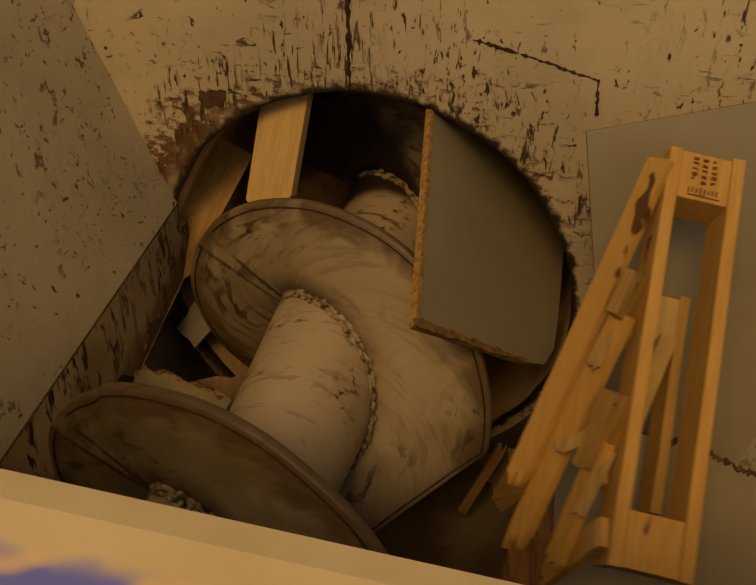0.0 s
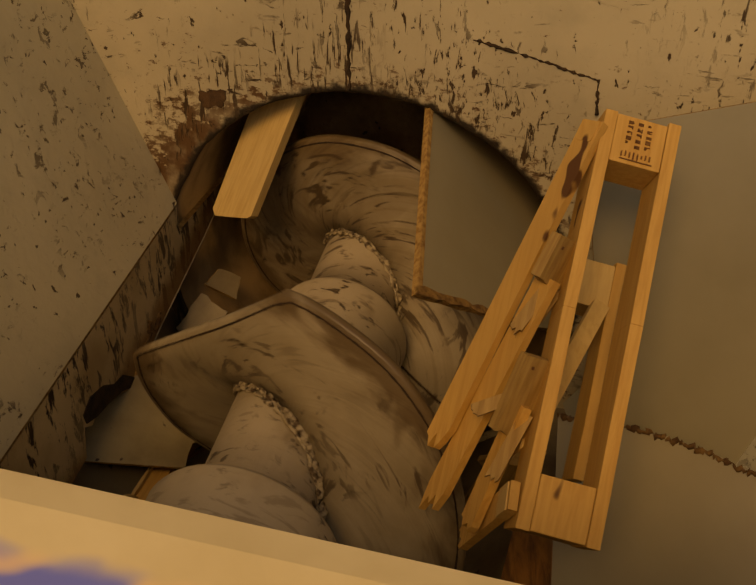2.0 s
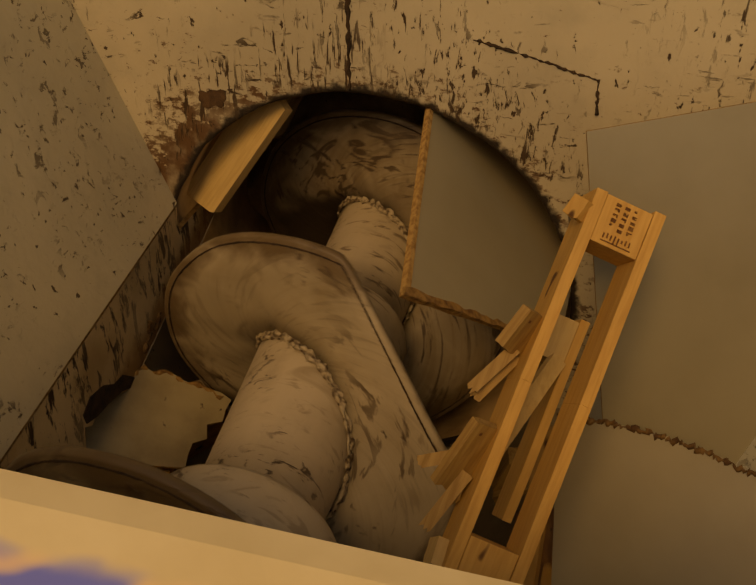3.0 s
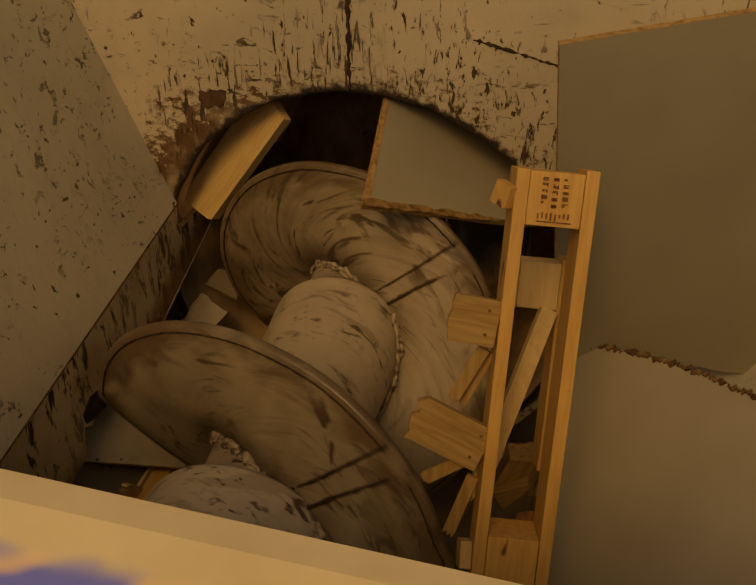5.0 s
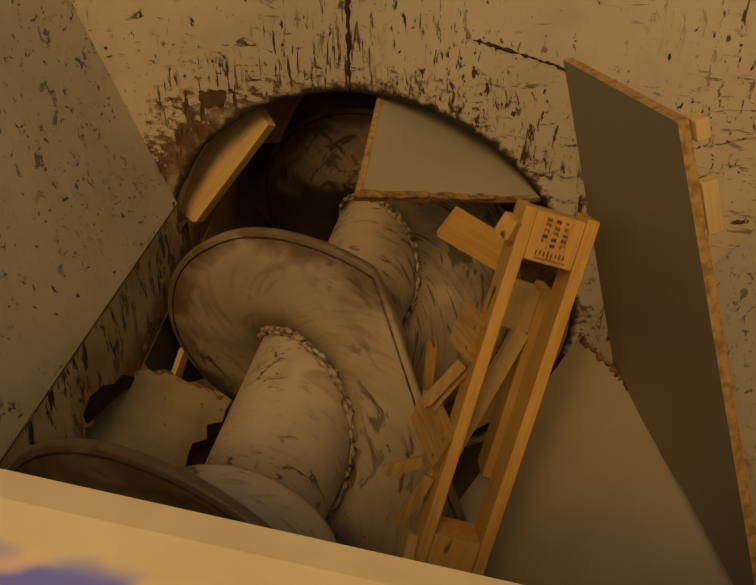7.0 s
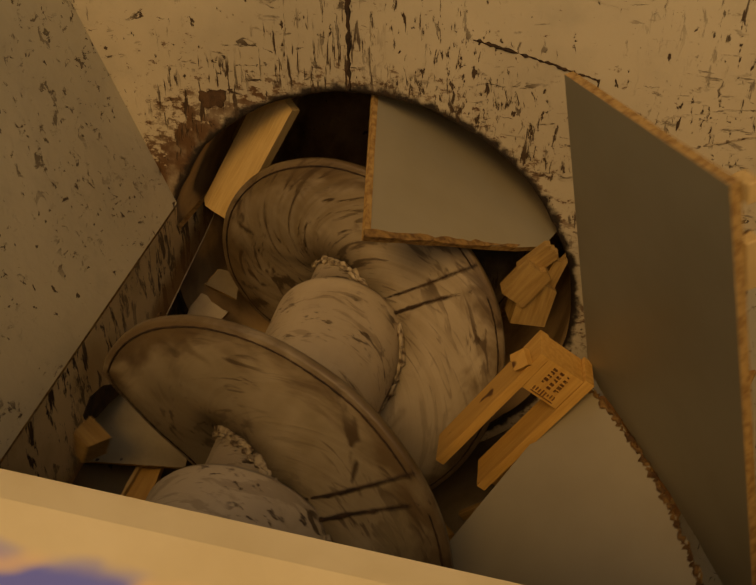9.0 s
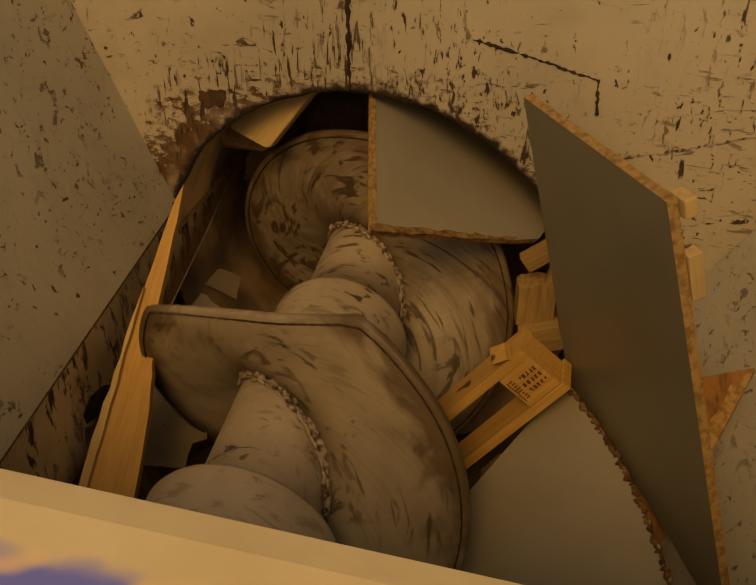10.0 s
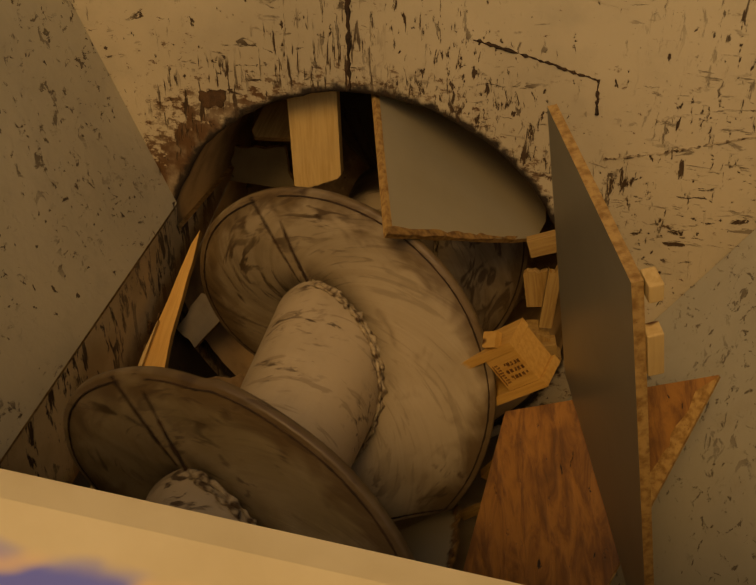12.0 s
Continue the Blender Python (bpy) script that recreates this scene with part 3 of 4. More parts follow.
def deck_stub(length, seed):
    ob = holder("pallet_piece", "short pale stub of a snapped pine deck board with nails", "pallet", "pallet pieces")
    part("board", splinter(length, 0.088, 0.022, seed), SHADED_PINE, ob)
    for x in (-0.022, 0.024):
        part("nail", block(x - 0.003, x + 0.003, -0.0125, 0.0125, 0.017, 0.023, 0.001), STAMP, ob, "dark nail head")
    return ob


stubs = [deck_stub(0.095, 61), deck_stub(0.16, 62)]


# ---- furniture boards ----
def board_upper():
    pts = [(0, 0), (0.5, 0)] + ragged((0.57, -1.02), (0.28, -0.88), 9, 0.008, 11) + ragged((0.28, -0.88), (-0.06, -0.79), 10, 0.008, 13) + [(-0.06, -0.79)]
    ob = thing("cupboard_panel", outline_plate(pts, 0, 0.018), (SHADED_LAMINATE, CHIP), "grey-white laminated chipboard panel broken off along its lower edge", "board", "furniture boards")
    part("cleat", block(0.475, 0.515, 0.019, 0.042, -0.035, 0.0, 0.004, 0.004), PALE_PINE, ob)
    part("cleat", block(0.485, 0.515, 0.019, 0.045, -0.19, -0.10, 0.003, 0.003), PALE_PINE, ob)
    return ob


def board_lower():
    pts = ragged((-0.05, -0.012), (0.75, -0.012), 46, 0.006, 12) + [(0.75, -0.012), (0.75, -0.60), (0.17, -0.60)]

    def bow(x):
        return 0.035 * max(0.0, 1 - ((x - 0.22) / 0.30) ** 2)

    pts = [(x, z + (bow(x) if z > -0.1 else 0.0)) for x, z in pts]
    ob = thing("cupboard_panel", outline_plate(pts, 0, 0.018), (BEIGE_LAMINATE, CHIP), "large beige laminated chipboard sheet with a torn edge", "board", "furniture boards")
    bead("torn_edge", [(x, -0.001, z + bow(x)) for x, z in ragged((-0.05, -0.014), (0.75, -0.014), 90, 0.005, 83)], 0.0055, TORN, ob, 0.9, 84)
    return ob


def board_arch():
    """A broken piece that lies on the screw and reaches into the chamber; its lower edge runs askew."""
    k = (0.89, 0.456)
    pts = [(0, 0)] + [(k[0] * d + random.Random(i).uniform(-0.004, 0.004), k[1] * d) for i, d in enumerate((0.06, 0.12, 0.18, 0.24, 0.30, 0.36, 0.42, 0.48, 0.53))] + [(0.56, 0.30), (0.62, 0.40), (0.66, 0.55), (0.78, 1.12), (0.4, 1.16), (0.0, 0.92)]
    ob = thing("cupboard_panel", outline_plate(pts, 0, 0.018), (LAMINATE, CHIP), "white laminated chipboard piece jammed into the chamber mouth", "board", "furniture boards")
    low = outline_plate([(-0.003, 0.018), (-0.003, -0.004)] + ragged((0.0, -0.004), (k[0] * 0.53, k[1] * 0.53 - 0.004), 22, 0.005, 81) + ragged((k[0] * 0.53, k[1] * 0.53 + 0.010), (0.0, 0.018), 22, 0.006, 82), -0.003, 0.006)
    part("broken_edge", low, DARK_CHIP, ob, "raw broken chipboard edge")
    side = outline_plate([(-0.003, 0.0), (0.012, 0.002), (0.010, 0.3), (0.013, 0.82), (-0.003, 0.87)], -0.0025, 0.01)
    part("broken_edge", side, CHIP, ob, "raw broken chipboard edge")
    return ob


def board_brown():
    ob = thing("hardboard_panel", outline_plate([(0.05, 0.0), (0.575, 0.0), (0.38, -0.28), (0.235, -0.493), (-0.12, -0.493)], 0, 0.012), (BROWN_BOARD, CHIP), "reddish brown fibreboard sheet with a chipped side lying on the chute", "board")
    chipped = outline_plate([(0.577, -0.004), (0.382, -0.284)] + ragged((0.350, -0.275), (0.535, -0.012), 14, 0.006, 97), -0.003, 0.008)
    part("chipped_edge", chipped, CHIP, ob, "raw tan chipped edge")
    return ob


def plank(name, length, width, thick, material, label, seed):
    """A pine plank with one end broken to a point."""
    rnd = random.Random(seed)
    pts = [(-width / 2, length), (width / 2, length), (width / 2, 0.06 + rnd.uniform(0, 0.01)), (width / 2 - 0.012, 0.048), (0.0, 0.022), (-width / 2 + 0.018, 0.0), (-width / 2, 0.015)]
    return thing(name, outline_plate(pts, 0, thick, 0, 0), material, label, "plank", "loose planks")


panel_upper = board_upper()
panel_lower = board_lower()
panel_arch = board_arch()
panel_brown = board_brown()
plank_arch = plank("plank", 0.5, 0.148, 0.03, PALE_PINE, "pale pine plank with a broken end in the chamber mouth", 1)


def split_plank():
    """A plank torn lengthwise: broad at its foot, drawn out to a thin end, with a sliver coming off one side."""
    pts = [(-0.056, -0.08), (0.082, -0.08), (0.074, 0.10), (0.062, 0.24)] + ragged((0.05, 0.30), (0.018, 0.50), 7, 0.004, 91) + ragged((0.016, 0.52), (0.012, 0.80), 7, 0.003, 92)
    pts += [(0.004, 0.87), (-0.010, 0.82)] + ragged((-0.022, 0.70), (-0.045, 0.42), 8, 0.003, 93)
    ob = thing("plank", outline_plate(pts, 0, 0.022, 0, 0), PINE, "long pine plank torn lengthwise rising beside the screw", "plank", "loose planks")
    sliver = outline_plate([(-0.074, -0.06), (-0.050, -0.05)] + ragged((-0.046, 0.10), (-0.034, 0.46), 8, 0.003, 94) + [(-0.030, 0.56)] + ragged((-0.044, 0.45), (-0.068, 0.10), 8, 0.004, 95), -0.016, -0.001)
    part("sliver", sliver, PALE_PINE, ob, "pale sliver split from the edge")
    return ob


plank_left = split_plank()
scrap = thing("chipboard_scrap", outline_plate(ragged((-0.037, 0.128), (0.149, 0.311), 6, 0.016, 87) + ragged((0.149, 0.311), (0.416, 0.252), 7, 0.016, 88) + ragged((0.416, 0.252), (0.278, 0.0), 8, 0.018, 89) + [(0.0, 0.0)], 0, 0.016), (BROWNISH_LAMINATE, CHIP), "pale laminated chipboard scrap lying in the trough", "board", "scraps")
bead("broken_edge", [(x, 0.004, z) for x, z in ragged((-0.037, 0.128), (0.149, 0.311), 8, 0.012, 87) + ragged((0.149, 0.311), (0.416, 0.252), 9, 0.012, 88)], 0.008, DARK_CHIP, scrap, 0.6, 99)
scrap.matrix_world = pose(-0.644, 0.347, -0.228, -60.4, 19.2, 22.1)


def fragment(size, seed, material, label, group):
    """A broken bit of board or timber."""
    rnd = random.Random(seed)
    w, h, t = size
    a, b, c, d = (-w / 2, 0), (w / 2, rnd.uniform(-0.1, 0.25) * h), (w * rnd.uniform(0.25, 0.5), h), (-w * rnd.uniform(0.2, 0.55), h * rnd.uniform(0.7, 0.95))
    pts = []
    for k, (p, q) in enumerate(((a, b), (b, c), (c, d), (d, a))):
        pts += ragged(p, q, 5, 0.05 * min(w, h) * (0.3 if k == 0 else 1.0), seed + 7 * k)
    return thing("fragment", outline_plate(pts, 0, t), material, label, "scrap", group)



for i, (m, size, mat) in enumerate((
        (pose(-0.52, 1.14, -0.16, -50, 35, 20), (0.12, 0.08, 0.016), (TROUGH_STEEL, CHIP)),
        (pose(-0.50, 1.0, -0.22, -60, -30, 50), (0.16, 0.12, 0.016), (TROUGH_STEEL, CHIP)),
        (pose(-0.40, 0.78, -0.44, -60, 15, 30), (0.26, 0.20, 0.016), (WASTE, CHIP)),
        (pose(-0.48, 0.62, -0.40, -40, 75, 0), (0.10, 0.22, 0.02), (BROWN_BOARD, CHIP)))):
    fragment(size, 60 + i, mat, "broken scrap of board lying behind the screw", "scraps").matrix_world = m


def offcut(size, seed, material, label):
    return thing("offcut", splinter(*size, seed), material, label, "offcut", "offcuts")


loose_block = offcut((0.20, 0.085, 0.03), 73, PINE, "brown pine board end caught between screw and pallet")
bits = [offcut((0.11, 0.05, 0.03), 70, SHADED_PINE, "short splintered pine offcut jammed beside the screw"),
        offcut((0.20, 0.035, 0.02), 71, SHADED_PINE, "thin pale splintered pine offcut beside the screw"),
        offcut((0.12, 0.065, 0.02), 72, SHADED_PINE, "stubby pale pine offcut jammed beside the screw")]


mouth_plank = plank("plank", 0.5, 0.14, 0.028, SHADED_PINE, "dim brown pine plank slipping into the chamber mouth", 4)
far_scrap = fragment((0.24, 0.18, 0.016), 81, (BROWNISH_LAMINATE, CHIP), "grey laminated scrap far back in the chamber", "scraps")
jammed = [offcut((0.13, 0.10, 0.07), 74, SHADED_PINE, "squat pale pine block jammed beside the screw"),
          offcut((0.12, 0.075, 0.05), 75, SHADED_PINE, "pale pine block end with a nail hole beside the screw")]
left_block = offcut((0.14, 0.075, 0.06), 76, SHADED_PINE, "pine block end tumbling beside the scraped side plate")
batten = offcut((0.30, 0.026, 0.016), 78, SHADED_PINE, "thin pine batten split off the pallet beside the screw")
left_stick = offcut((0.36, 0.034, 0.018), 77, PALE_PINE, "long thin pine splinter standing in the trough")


# ---- what moves ----
def motions():
    walk(screw, [(i * 0.25, pose(0, 0, 0, 0, -SCREW_START + SCREW_TURN * i * 0.25, 0)) for i in range(49)])
    whole = [
    (0, pose(0.774, 0.466, 0.806, -50.7, 10.9, 5.9)),
    (0.5, pose(0.679, 0.437, 0.818, -48.2, 15.2, 3.7)),
    (1, pose(0.709, 0.428, 0.845, -48.3, 16.0, 6.4)),
    (1.5, pose(0.673, 0.422, 0.868, -50.1, 12.4, 8.5)),
    (2, pose(0.642, 0.441, 0.880, -48.9, 12.9, 5.5)),
    (2.5, pose(0.631, 0.366, 0.876, -45.7, 16.0, 5.6)),
    (3, pose(0.646, 0.381, 0.743, -42.4, 22.6, 4.0)),
    (5, pose(0.501, 0.238, 0.834, -23.5, 4.0, 10.1)),
    (5.5, pose(0.448, 0.302, 0.826, -29.5, 0.1, 7.5)),
    (6, pose(0.410, 0.302, 0.827, -31.1, -2.1, 6.8)),
    (6.5, pose(0.511, 0.330, 0.823, -30.7, 10.0, 8.0)),
    (7, pose(0.518, 0.310, 0.724, -21.2, 15.0, 9.3)),
    ]
    walk(pallet_top, whole + [
    (9, pose(0.576, 0.418, 0.304, -4.4, 33.8, 3.5)),
    (9.5, pose(0.540, 0.392, 0.294, -7.0, 35.0, -3.6)),
    (10, pose(0.531, 0.411, 0.311, -4.7, 38.5, -0.8)),
    (10.5, pose(0.526, 0.415, 0.317, -5.8, 38.4, 0.1)),
    (11, pose(0.518, 0.422, 0.322, -5.5, 41.4, -0.1)),
    (11.5, pose(0.501, 0.409, 0.289, 2.3, 34.6, -6.9)),
    (12, pose(0.495, 0.531, 0.240, 6.9, 47.4, -6.9)),
    ])
    later = [(8, pose(0.58, 0.45, 0.40, -30, 40, 10)), (8.6, pose(0.60, 0.60, 0.10, -35, 60, 5)), (9, pose(0.60, 0.50, -0.22, -40, 62, 0)), (10, pose(0.60, 0.46, -0.46, -40, 72, -3)), (12, pose(0.62, 0.40, -0.62, -40, 80, -5))]
    walk(pallet_bottom, whole + later)
    for i, (stub, bent) in enumerate(zip(stubs, (pose(-0.002, 0.02, -0.29, 0, -85, 0), pose(0.0, 0.02, -0.535, 0, -68, 0)))):
        root = slat_root(i + 1) @ pose(0, 0, 0, 0, 0, 75)
        rows = [(t, m @ root) for t, m in whole[:7]]
        for t, k in ((3.5, 0.25), (4.0, 0.5), (4.5, 0.75)):
            rows.append((t, whole[6][1].lerp(whole[7][1], k) @ root.lerp(bent, k)))
        folded = pose(*bent.translation, 0, 0, -66) @ pose(0, 0, 0, 0, -80 if i == 0 else -68, 0)
        walk(stub, rows + [(t, m @ bent) for t, m in whole[7:8 + i]] + [(t, m @ folded) for t, m in whole[8 + i:] + later])
    walk(pallet_slats, whole[:5] + [(2.3, pose(0.640, 0.400, 0.840, -48, 15, 14)), (2.5, pose(0.650, 0.420, 0.720, -48, 15, 22)), (2.75, pose(0.64, 0.44, 0.46, -50, 12, 26)), (3, pose(0.62, 0.44, 0.12, -55, 8, 24)), (3.4, pose(0.58, 0.38, -0.26, -62, 5, 10)), (12, pose(0.55, 0.25, -0.48, -70, 0, 0))])
    for bit, (p, q, r) in zip(bits, (
            (pose(0.50, 0.75, -0.36, 0, 60, 20), pose(0.49, 0.86, 0.24, 0, 45, 10), pose(0.50, 0.86, 0.315, 0, 72, 10)),
            (pose(0.46, 0.72, -0.40, 0, 50, 10), pose(0.53, 0.88, 0.10, 0, 18, 10), pose(0.565, 0.88, 0.06, 0, 3, 10)),
            (pose(0.44, 0.80, -0.42, 20, 50, 0), pose(0.52, 0.90, 0.08, 0, -12, 0), pose(0.54, 0.92, 0.10, 0, -10, 0)))):
        walk(bit, [(0, p), (7, p), (8.8, q), (9.6, q), (10.6, r), (12, r)])
    walk(mouth_plank, [(0, pose(-0.650, 0.98, -0.045, -38, 24, 0)), (1, pose(-0.600, 1.17, 0.100, -40, 26, 0)), (1.5, pose(-0.520, 1.32, 0.190, -46, 24, 0)), (2, pose(-0.440, 1.40, 0.290, -48, 24, 0)), (3.2, pose(-0.44, 1.36, 0.30, -50, 20, 0)), (9, pose(-0.44, 1.30, 0.30, -50, 20, 0)), (10, pose(-0.440, 1.20, 0.330, -45, 30, 0)), (12, pose(-0.350, 1.25, 0.350, -50, 20, 0))])
    walk(far_scrap, [(0, pose(-0.25, 1.70, -0.25, 10, 20, 0)), (8, pose(-0.25, 1.70, -0.25, 10, 20, 0)), (10, pose(-0.46, 1.55, 0.04, 8, 8, 0)), (12, pose(-0.49, 1.50, 0.06, 5, 5, 0))])
    for bit, rows in zip(jammed, (
            ((0, pose(0.52, 0.70, -0.40, 0, 20, 10)), (7.2, pose(0.52, 0.72, -0.36, 0, 20, 10)), (8.8, pose(0.505, 0.86, 0.085, 0, 14, 20)), (9.5, pose(0.520, 0.88, 0.080, 0, 4, 15)), (10.5, pose(0.530, 0.90, 0.055, 0, 0, 10)), (11.4, pose(0.530, 0.90, -0.02, 0, 0, 5)), (12, pose(0.530, 0.90, -0.09, 0, 0, 5))),
            ((0, pose(0.50, 0.66, -0.42, 0, 60, 0)), (7.2, pose(0.50, 0.68, -0.38, 0, 60, 0)), (8.8, pose(0.460, 0.82, 0.215, 0, 30, 15)), (9.5, pose(0.505, 0.84, 0.025, 0, 70, 10)), (10.5, pose(0.500, 0.84, 0.040, 0, 78, 10)), (12, pose(0.500, 0.86, -0.04, 0, 78, 10))))):
        walk(bit, rows)
    walk(left_block, [(0, pose(-0.52, 0.25, -0.45, 0, 20, 80)), (7.6, pose(-0.52, 0.25, -0.45, 0, 20, 80)), (8.7, pose(-0.55, 0.12, -0.02, -70, 15, 80)), (8.9, pose(-0.54, 0.22, -0.06, -75, 15, 70)), (9.2, pose(-0.50, 0.42, -0.30, -70, 15, 60)), (9.6, pose(-0.48, 0.45, -0.46, -60, 20, 60)), (12, pose(-0.48, 0.45, -0.46, -60, 20, 60))])
    walk(batten, [(0, pose(0.40, 0.62, -0.44, 0, 20, 0)), (5.4, pose(0.40, 0.62, -0.44, 0, 20, 0)), (6.1, pose(0.405, 0.52, -0.10, -8, -10, 0)), (6.5, pose(0.392, 0.50, 0.015, -8, -22, 0)), (7, pose(0.300, 0.48, -0.060, -8, 3, 0)), (7.8, pose(0.36, 0.55, -0.30, -8, 30, 0)), (8.4, pose(0.40, 0.62, -0.46, 0, 50, 0)), (12, pose(0.40, 0.62, -0.46, 0, 50, 0))])
    spin = pose(0, 0, 0, 0, 0, 80)
    walk(left_stick, [(0, pose(-0.5, 0.56, -0.60, 40, 0, 0) @ spin), (4.7, pose(-0.5, 0.56, -0.60, 40, 0, 0) @ spin), (5.5, pose(-0.5, 0.545, -0.43, 23, 0, 0) @ spin), (6, pose(-0.5, 0.37, -0.336, -37, 0, 0) @ spin), (6.5, pose(-0.5, 0.40, -0.33, -48, 0, 0) @ spin), (7, pose(-0.5, 0.501, -0.309, -62, 0, 0) @ spin), (8, pose(-0.5, 0.60, -0.50, -70, 0, 0) @ spin), (12, pose(-0.5, 0.60, -0.55, -70, 0, 0) @ spin)])
    hidden = pose(0.46, 0.74, -0.36, 0, 127, 10)
    walk(loose_block, [(0, hidden), (5.9, hidden), (6.4, pose(0.285, 0.76, 0.500, 0, 127, 10)), (7, pose(0.295, 0.76, 0.420, 0, 122, 10)), (7.8, pose(0.42, 0.80, 0.20, 0, 130, 10)), (8.6, hidden), (12, hidden)])
    walk(panel_arch, [
    (0, pose(0.317, 0.276, 0.434, -67.3, 57.0, 28.4) @ pose(0, 0, 0, 0, 0, -5)),
    (0.5, pose(0.318, 0.286, 0.434, -65.1, 59.4, 31.1) @ pose(0, 0, 0, 0, 0, -5)),
    (1, pose(0.301, 0.317, 0.447, -66.5, 58.5, 28.9) @ pose(0, 0, 0, 0, 0, -5)),
    (1.5, pose(0.296, 0.364, 0.451, -67.3, 55.6, 28.0) @ pose(0, 0, 0, 0, 0, -5)),
    (2, pose(0.300, 0.377, 0.448, -67.7, 53.3, 27.5) @ pose(0, 0, 0, 0, 0, -5)),
    (2.5, pose(0.295, 0.377, 0.451, -69.3, 51.8, 25.1) @ pose(0, 0, 0, 0, 0, -5)),
    (3, pose(0.279, 0.346, 0.462, -70.9, 53.4, 22.7) @ pose(0, 0, 0, 0, 0, -5)),
    (5, pose(0.109, 0.652, 0.499, -70.6, 33.2, 16.8)),
    (5.5, pose(0.075, 0.666, 0.504, -72.5, 29.9, 14.0)),
    (6, pose(0.081, 0.669, 0.504, -71.8, 29.0, 14.4)),
    (6.5, pose(0.084, 0.681, 0.503, -72.7, 23.4, 13.2)),
    (7, pose(0.081, 0.680, 0.504, -72.1, 23.6, 12.5)),
    (9, pose(0.146, 0.520, 0.490, -74.2, 36.5, 21.4) @ pose(0, 0, 0, 0, 0, -5)),
    (9.5, pose(0.135, 0.539, 0.493, -74.3, 35.6, 21.2) @ pose(0, 0, 0, 0, 0, -5)),
    (10, pose(0.154, 0.554, 0.487, -72.7, 37.6, 24.8) @ pose(0, 0, 0, 0, 0, -5)),
    (10.5, pose(0.185, 0.582, 0.476, -70.5, 37.3, 29.6) @ pose(0, 0, 0, 0, 0, -5)),
    (11, pose(0.194, 0.610, 0.473, -68.6, 38.5, 33.3) @ pose(0, 0, 0, 0, 0, -5)),
    (11.5, pose(0.185, 0.589, 0.476, -69.8, 38.9, 31.0) @ pose(0, 0, 0, 0, 0, -5)),
    (12, pose(0.189, 0.569, 0.475, -70.1, 39.5, 30.2) @ pose(0, 0, 0, 0, 0, -5)),
    ])
    walk(plank_arch, [
    (0, pose(-0.273, 0.978, 0.265, -20, 6.6, 0) @ pose(0, 0, 0, 0, 0, -15)),
    (0.5, pose(-0.320, 0.978, 0.237, -20, 11, 0) @ pose(0, 0, 0, 0, 0, -18)),
    (1, pose(-0.372, 0.978, 0.204, -20, 16, 0) @ pose(0, 0, 0, 0, 0, -20)),
    (1.5, pose(-0.391, 0.978, 0.201, -20, 18, 0) @ pose(0, 0, 0, 0, 0, -25)),
    (2, pose(-0.400, 0.978, 0.204, -20, 20, 0) @ pose(0, 0, 0, 0, 0, -30)),
    (2.5, pose(-0.420, 0.978, 0.218, -20, 26, 0) @ pose(0, 0, 0, 0, 0, -34)),
    (3, pose(-0.565, 1.11, 0.170, 0, 35, 0) @ pose(0, 0, 0, 0, 0, -36)),
    (5, pose(-0.575, 1.11, 0.145, 0, 35.7, 0) @ pose(0, 0, 0, 0, 0, -36)),
    (5.5, pose(-0.602, 1.11, 0.150, 0, 36.9, 0) @ pose(0, 0, 0, 0, 0, -36)),
    (6, pose(-0.612, 1.11, 0.140, 0, 36.9, 0) @ pose(0, 0, 0, 0, 0, -36)),
    (6.5, pose(-0.622, 1.11, 0.130, 0, 36.9, 0) @ pose(0, 0, 0, 0, 0, -36)),
    (7, pose(-0.630, 1.11, 0.130, 0, 36.9, 0) @ pose(0, 0, 0, 0, 0, -36)),
    (9, pose(-0.504, 1.11, 0.139, 0, 29.2, 0) @ pose(0, 0, 0, 0, 0, -36)),
    (9.5, pose(-0.508, 1.11, 0.243, 0, 32.4, 0) @ pose(0, 0, 0, 0, 0, -36)),
    (10, pose(-0.382, 1.11, 0.411, 0, 37.6, 0) @ pose(0, 0, 0, 0, 0, -20)),
    (10.5, pose(-0.186, 1.11, 0.408, 0, -0.2, 0) @ pose(0, 0, 0, 0, 0, 0)),
    (11, pose(-0.157, 1.11, 0.388, 0, -2.2, 0) @ pose(0, 0, 0, 0, 0, 0)),
    (11.5, pose(-0.173, 1.11, 0.365, 0, -1.2, 0) @ pose(0, 0, 0, 0, 0, 0)),
    (12, pose(-0.154, 1.11, 0.275, 0, -1.6, 0) @ pose(0, 0, 0, 0, 0, 0)),
    ])
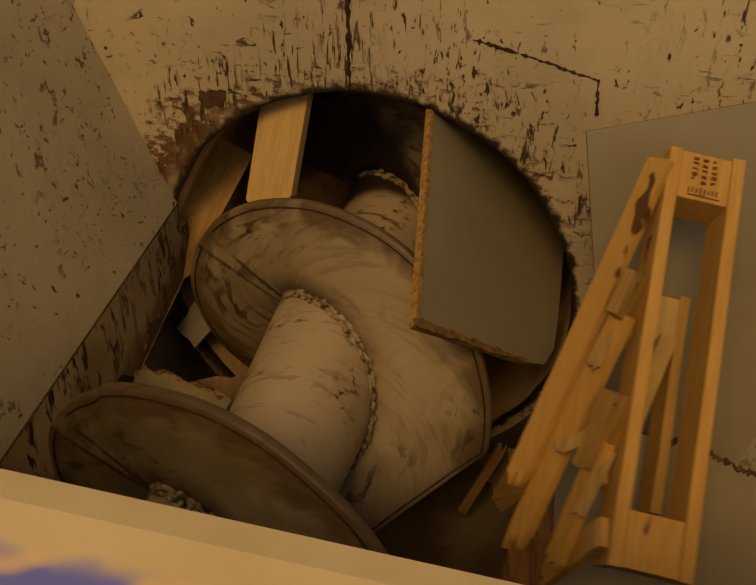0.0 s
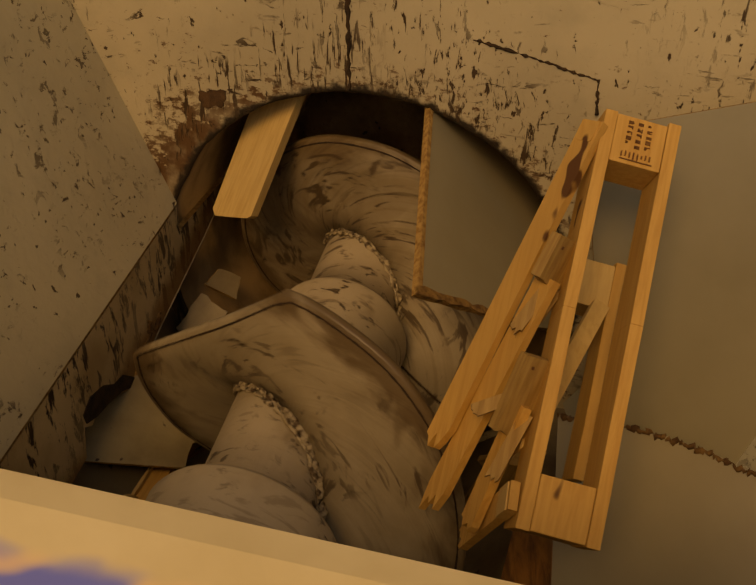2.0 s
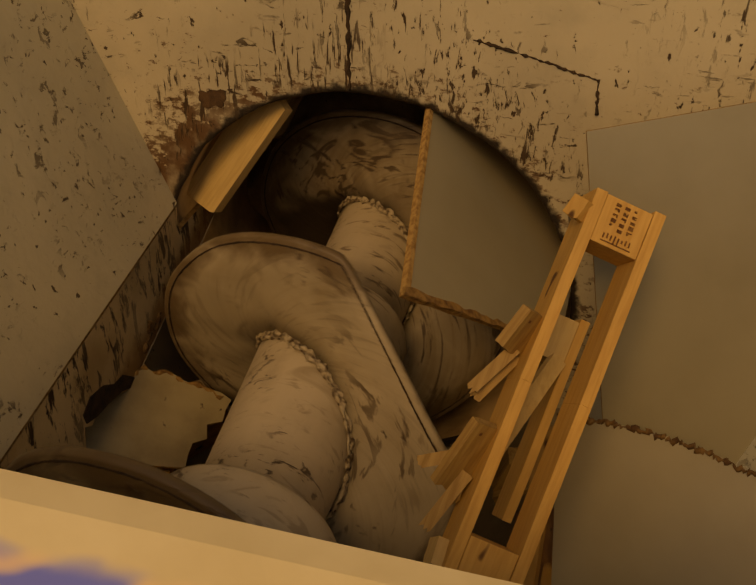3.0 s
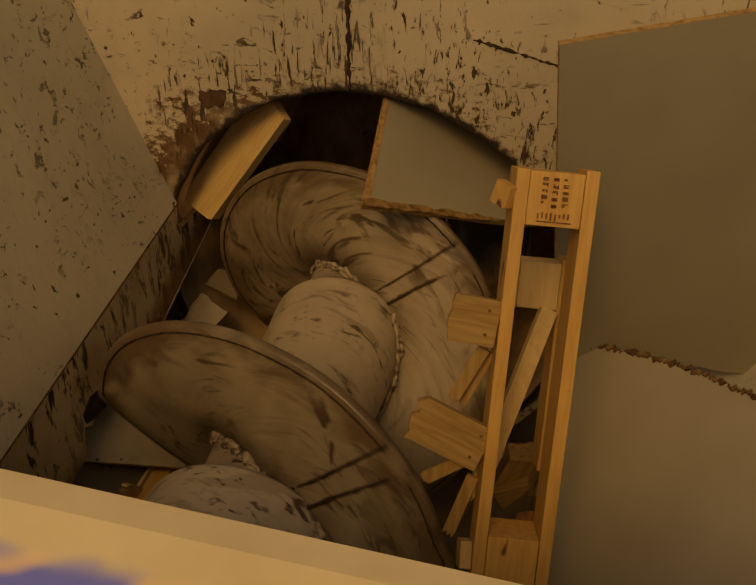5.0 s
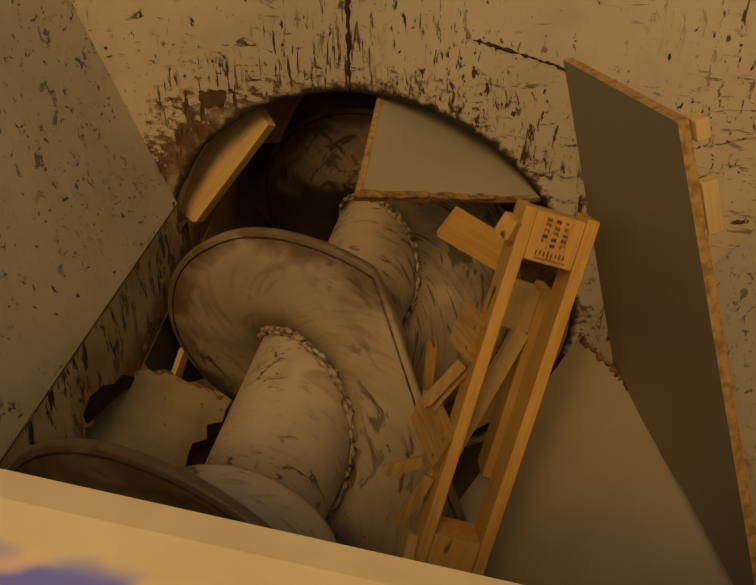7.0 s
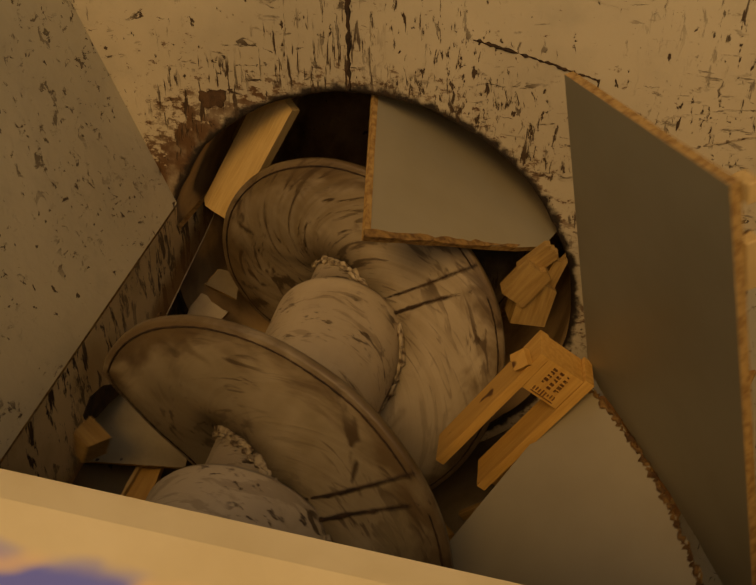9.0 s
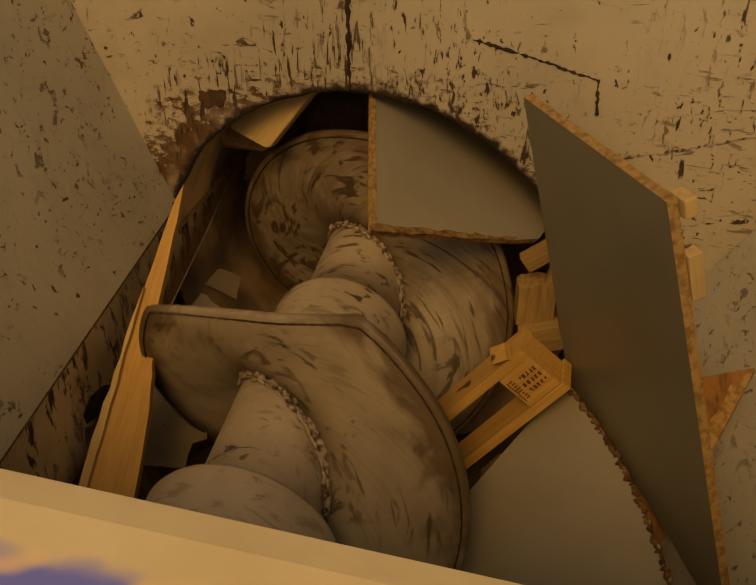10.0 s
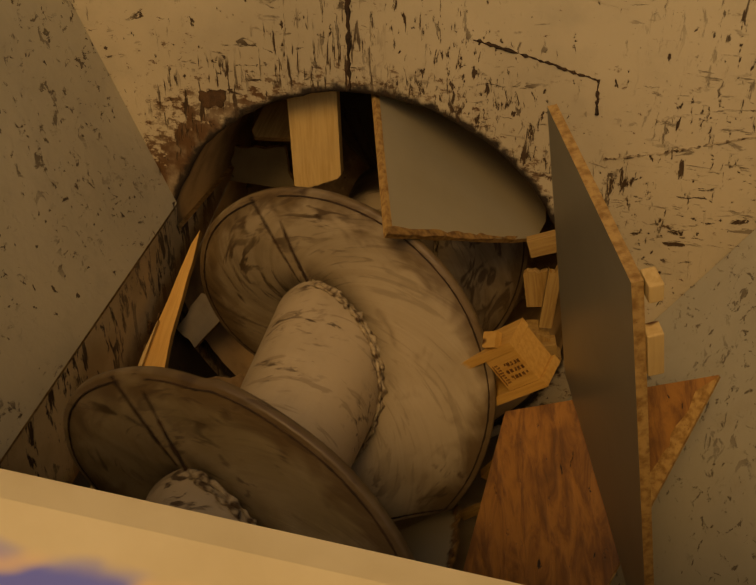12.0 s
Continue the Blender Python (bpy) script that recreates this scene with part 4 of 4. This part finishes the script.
    walk(panel_upper, [
    (0, pose(0.610, 0.658, 0.738, -20.0, -12.1, 11.0)),
    (3, pose(0.610, 0.658, 0.738, -20.0, -12.1, 11.0)),
    (5, pose(0.542, 0.446, 0.993, 5.3, -10.2, 13.3)),
    (6, pose(0.527, 0.472, 1.003, 5.5, -10.3, 14.9)),
    (6.5, pose(0.524, 0.797, 0.893, -5.7, -18.3, -45.7)),
    (7, pose(0.549, 0.515, 0.941, 14.4, -8.7, -67.1)),
    (7.6, pose(0.54, 0.50, 0.94, 9, -7, -50)),
    (8.8, pose(0.569, 0.741, 0.864, -1.9, -4.3, -22.4)),
    (9, pose(0.558, 0.405, 0.952, 13.2, -1.2, -58.4)),
    (9.5, pose(0.489, 0.372, 0.920, 17.0, 2.1, -65.4)),
    (10, pose(0.485, 0.432, 0.891, 14.9, -2.6, -59.0)),
    (10.5, pose(0.490, 0.432, 0.901, 14.3, -1.9, -60.6)),
    (11, pose(0.525, 0.405, 0.901, 12.0, 2.7, -64.3)),
    (11.5, pose(0.534, 0.343, 0.920, 11.3, 7.6, -71.2)),
    (12, pose(0.536, 0.343, 0.912, 11.9, 7.7, -70.3)),
    ])
    walk(panel_lower, [
    (0, pose(0.676, 0.427, 0.125, -47.9, -8.9, -26.2)),
    (3, pose(0.676, 0.427, 0.125, -47.9, -8.9, -26.2)),
    (5, pose(0.658, 0.576, 0.230, -47.6, -8.0, -27.5)),
    (6, pose(0.657, 0.604, 0.247, -47.4, -9.5, -27.1)),
    (6.5, pose(0.673, 0.584, 0.237, -47.4, 6.2, -42.7)),
    (7, pose(0.690, 0.575, 0.222, -49.4, 15.4, -53.2)),
    (8.8, pose(0.734, 0.481, 0.188, -50.3, 15.7, -53.1)),
    (9, pose(0.709, 0.468, 0.170, -50.3, 17.9, -56.3)),
    (9.5, pose(0.705, 0.423, 0.133, -51.9, 21.5, -61.0)),
    (10, pose(0.667, 0.473, 0.150, -50.7, 19.1, -57.8)),
    (10.5, pose(0.666, 0.478, 0.153, -51.1, 20.0, -59.0)),
    (11, pose(0.628, 0.417, 0.086, -56.7, 28.9, -72.3)),
    (11.5, pose(0.592, 0.551, -0.030, -66.0, 2.4, -89.7)),
    (12, pose(0.397, 0.512, -0.360, -62.0, 0.0, -92.0)),
    ])
    walk(panel_brown, [(0, pose(0.52, 0.40, -0.20, -54.6, -26.1, -4.2)), (8.3, pose(0.52, 0.40, -0.20, -54.6, -26.1, -4.2)), (8.95, pose(0.531, 0.557, 0.014, -54.6, -26.1, -4.2)), (10, pose(0.527, 0.556, 0.020, -54.6, -26.1, -4.2)), (11, pose(0.47, 0.55, -0.002, -54.6, -26.1, -4.2)), (12, pose(0.456, 0.547, -0.006, -54.6, -26.1, -4.2))])
    walk(plank_left, [
    (0, pose(-0.46, 0.0, -0.40, -86, 0, 0)), (7.2, pose(-0.46, 0.0, -0.40, -86, 0, 0)), (8.8, pose(-0.47, 0.0, -0.42, -84, 0, 0)), (9.05, pose(-0.48, 0.02, -0.42, -76, 0, 0)),
    (9.5, pose(-0.5, 0.166, -0.374, -44.3, 0, 0)),
    (10, pose(-0.475, 0.22, -0.20, -48.3, 0, 0)),
    (10.5, pose(-0.5, 0.32, -0.335, -45.2, 0, 0)),
    (11, pose(-0.5, 0.343, -0.372, -47.2, 0, 0)),
    (11.5, pose(-0.5, 0.297, -0.328, -50.9, 0, 0)),
    (12, pose(-0.5, 0.258, -0.308, -57.2, 0, 0)),
    ])


motions()
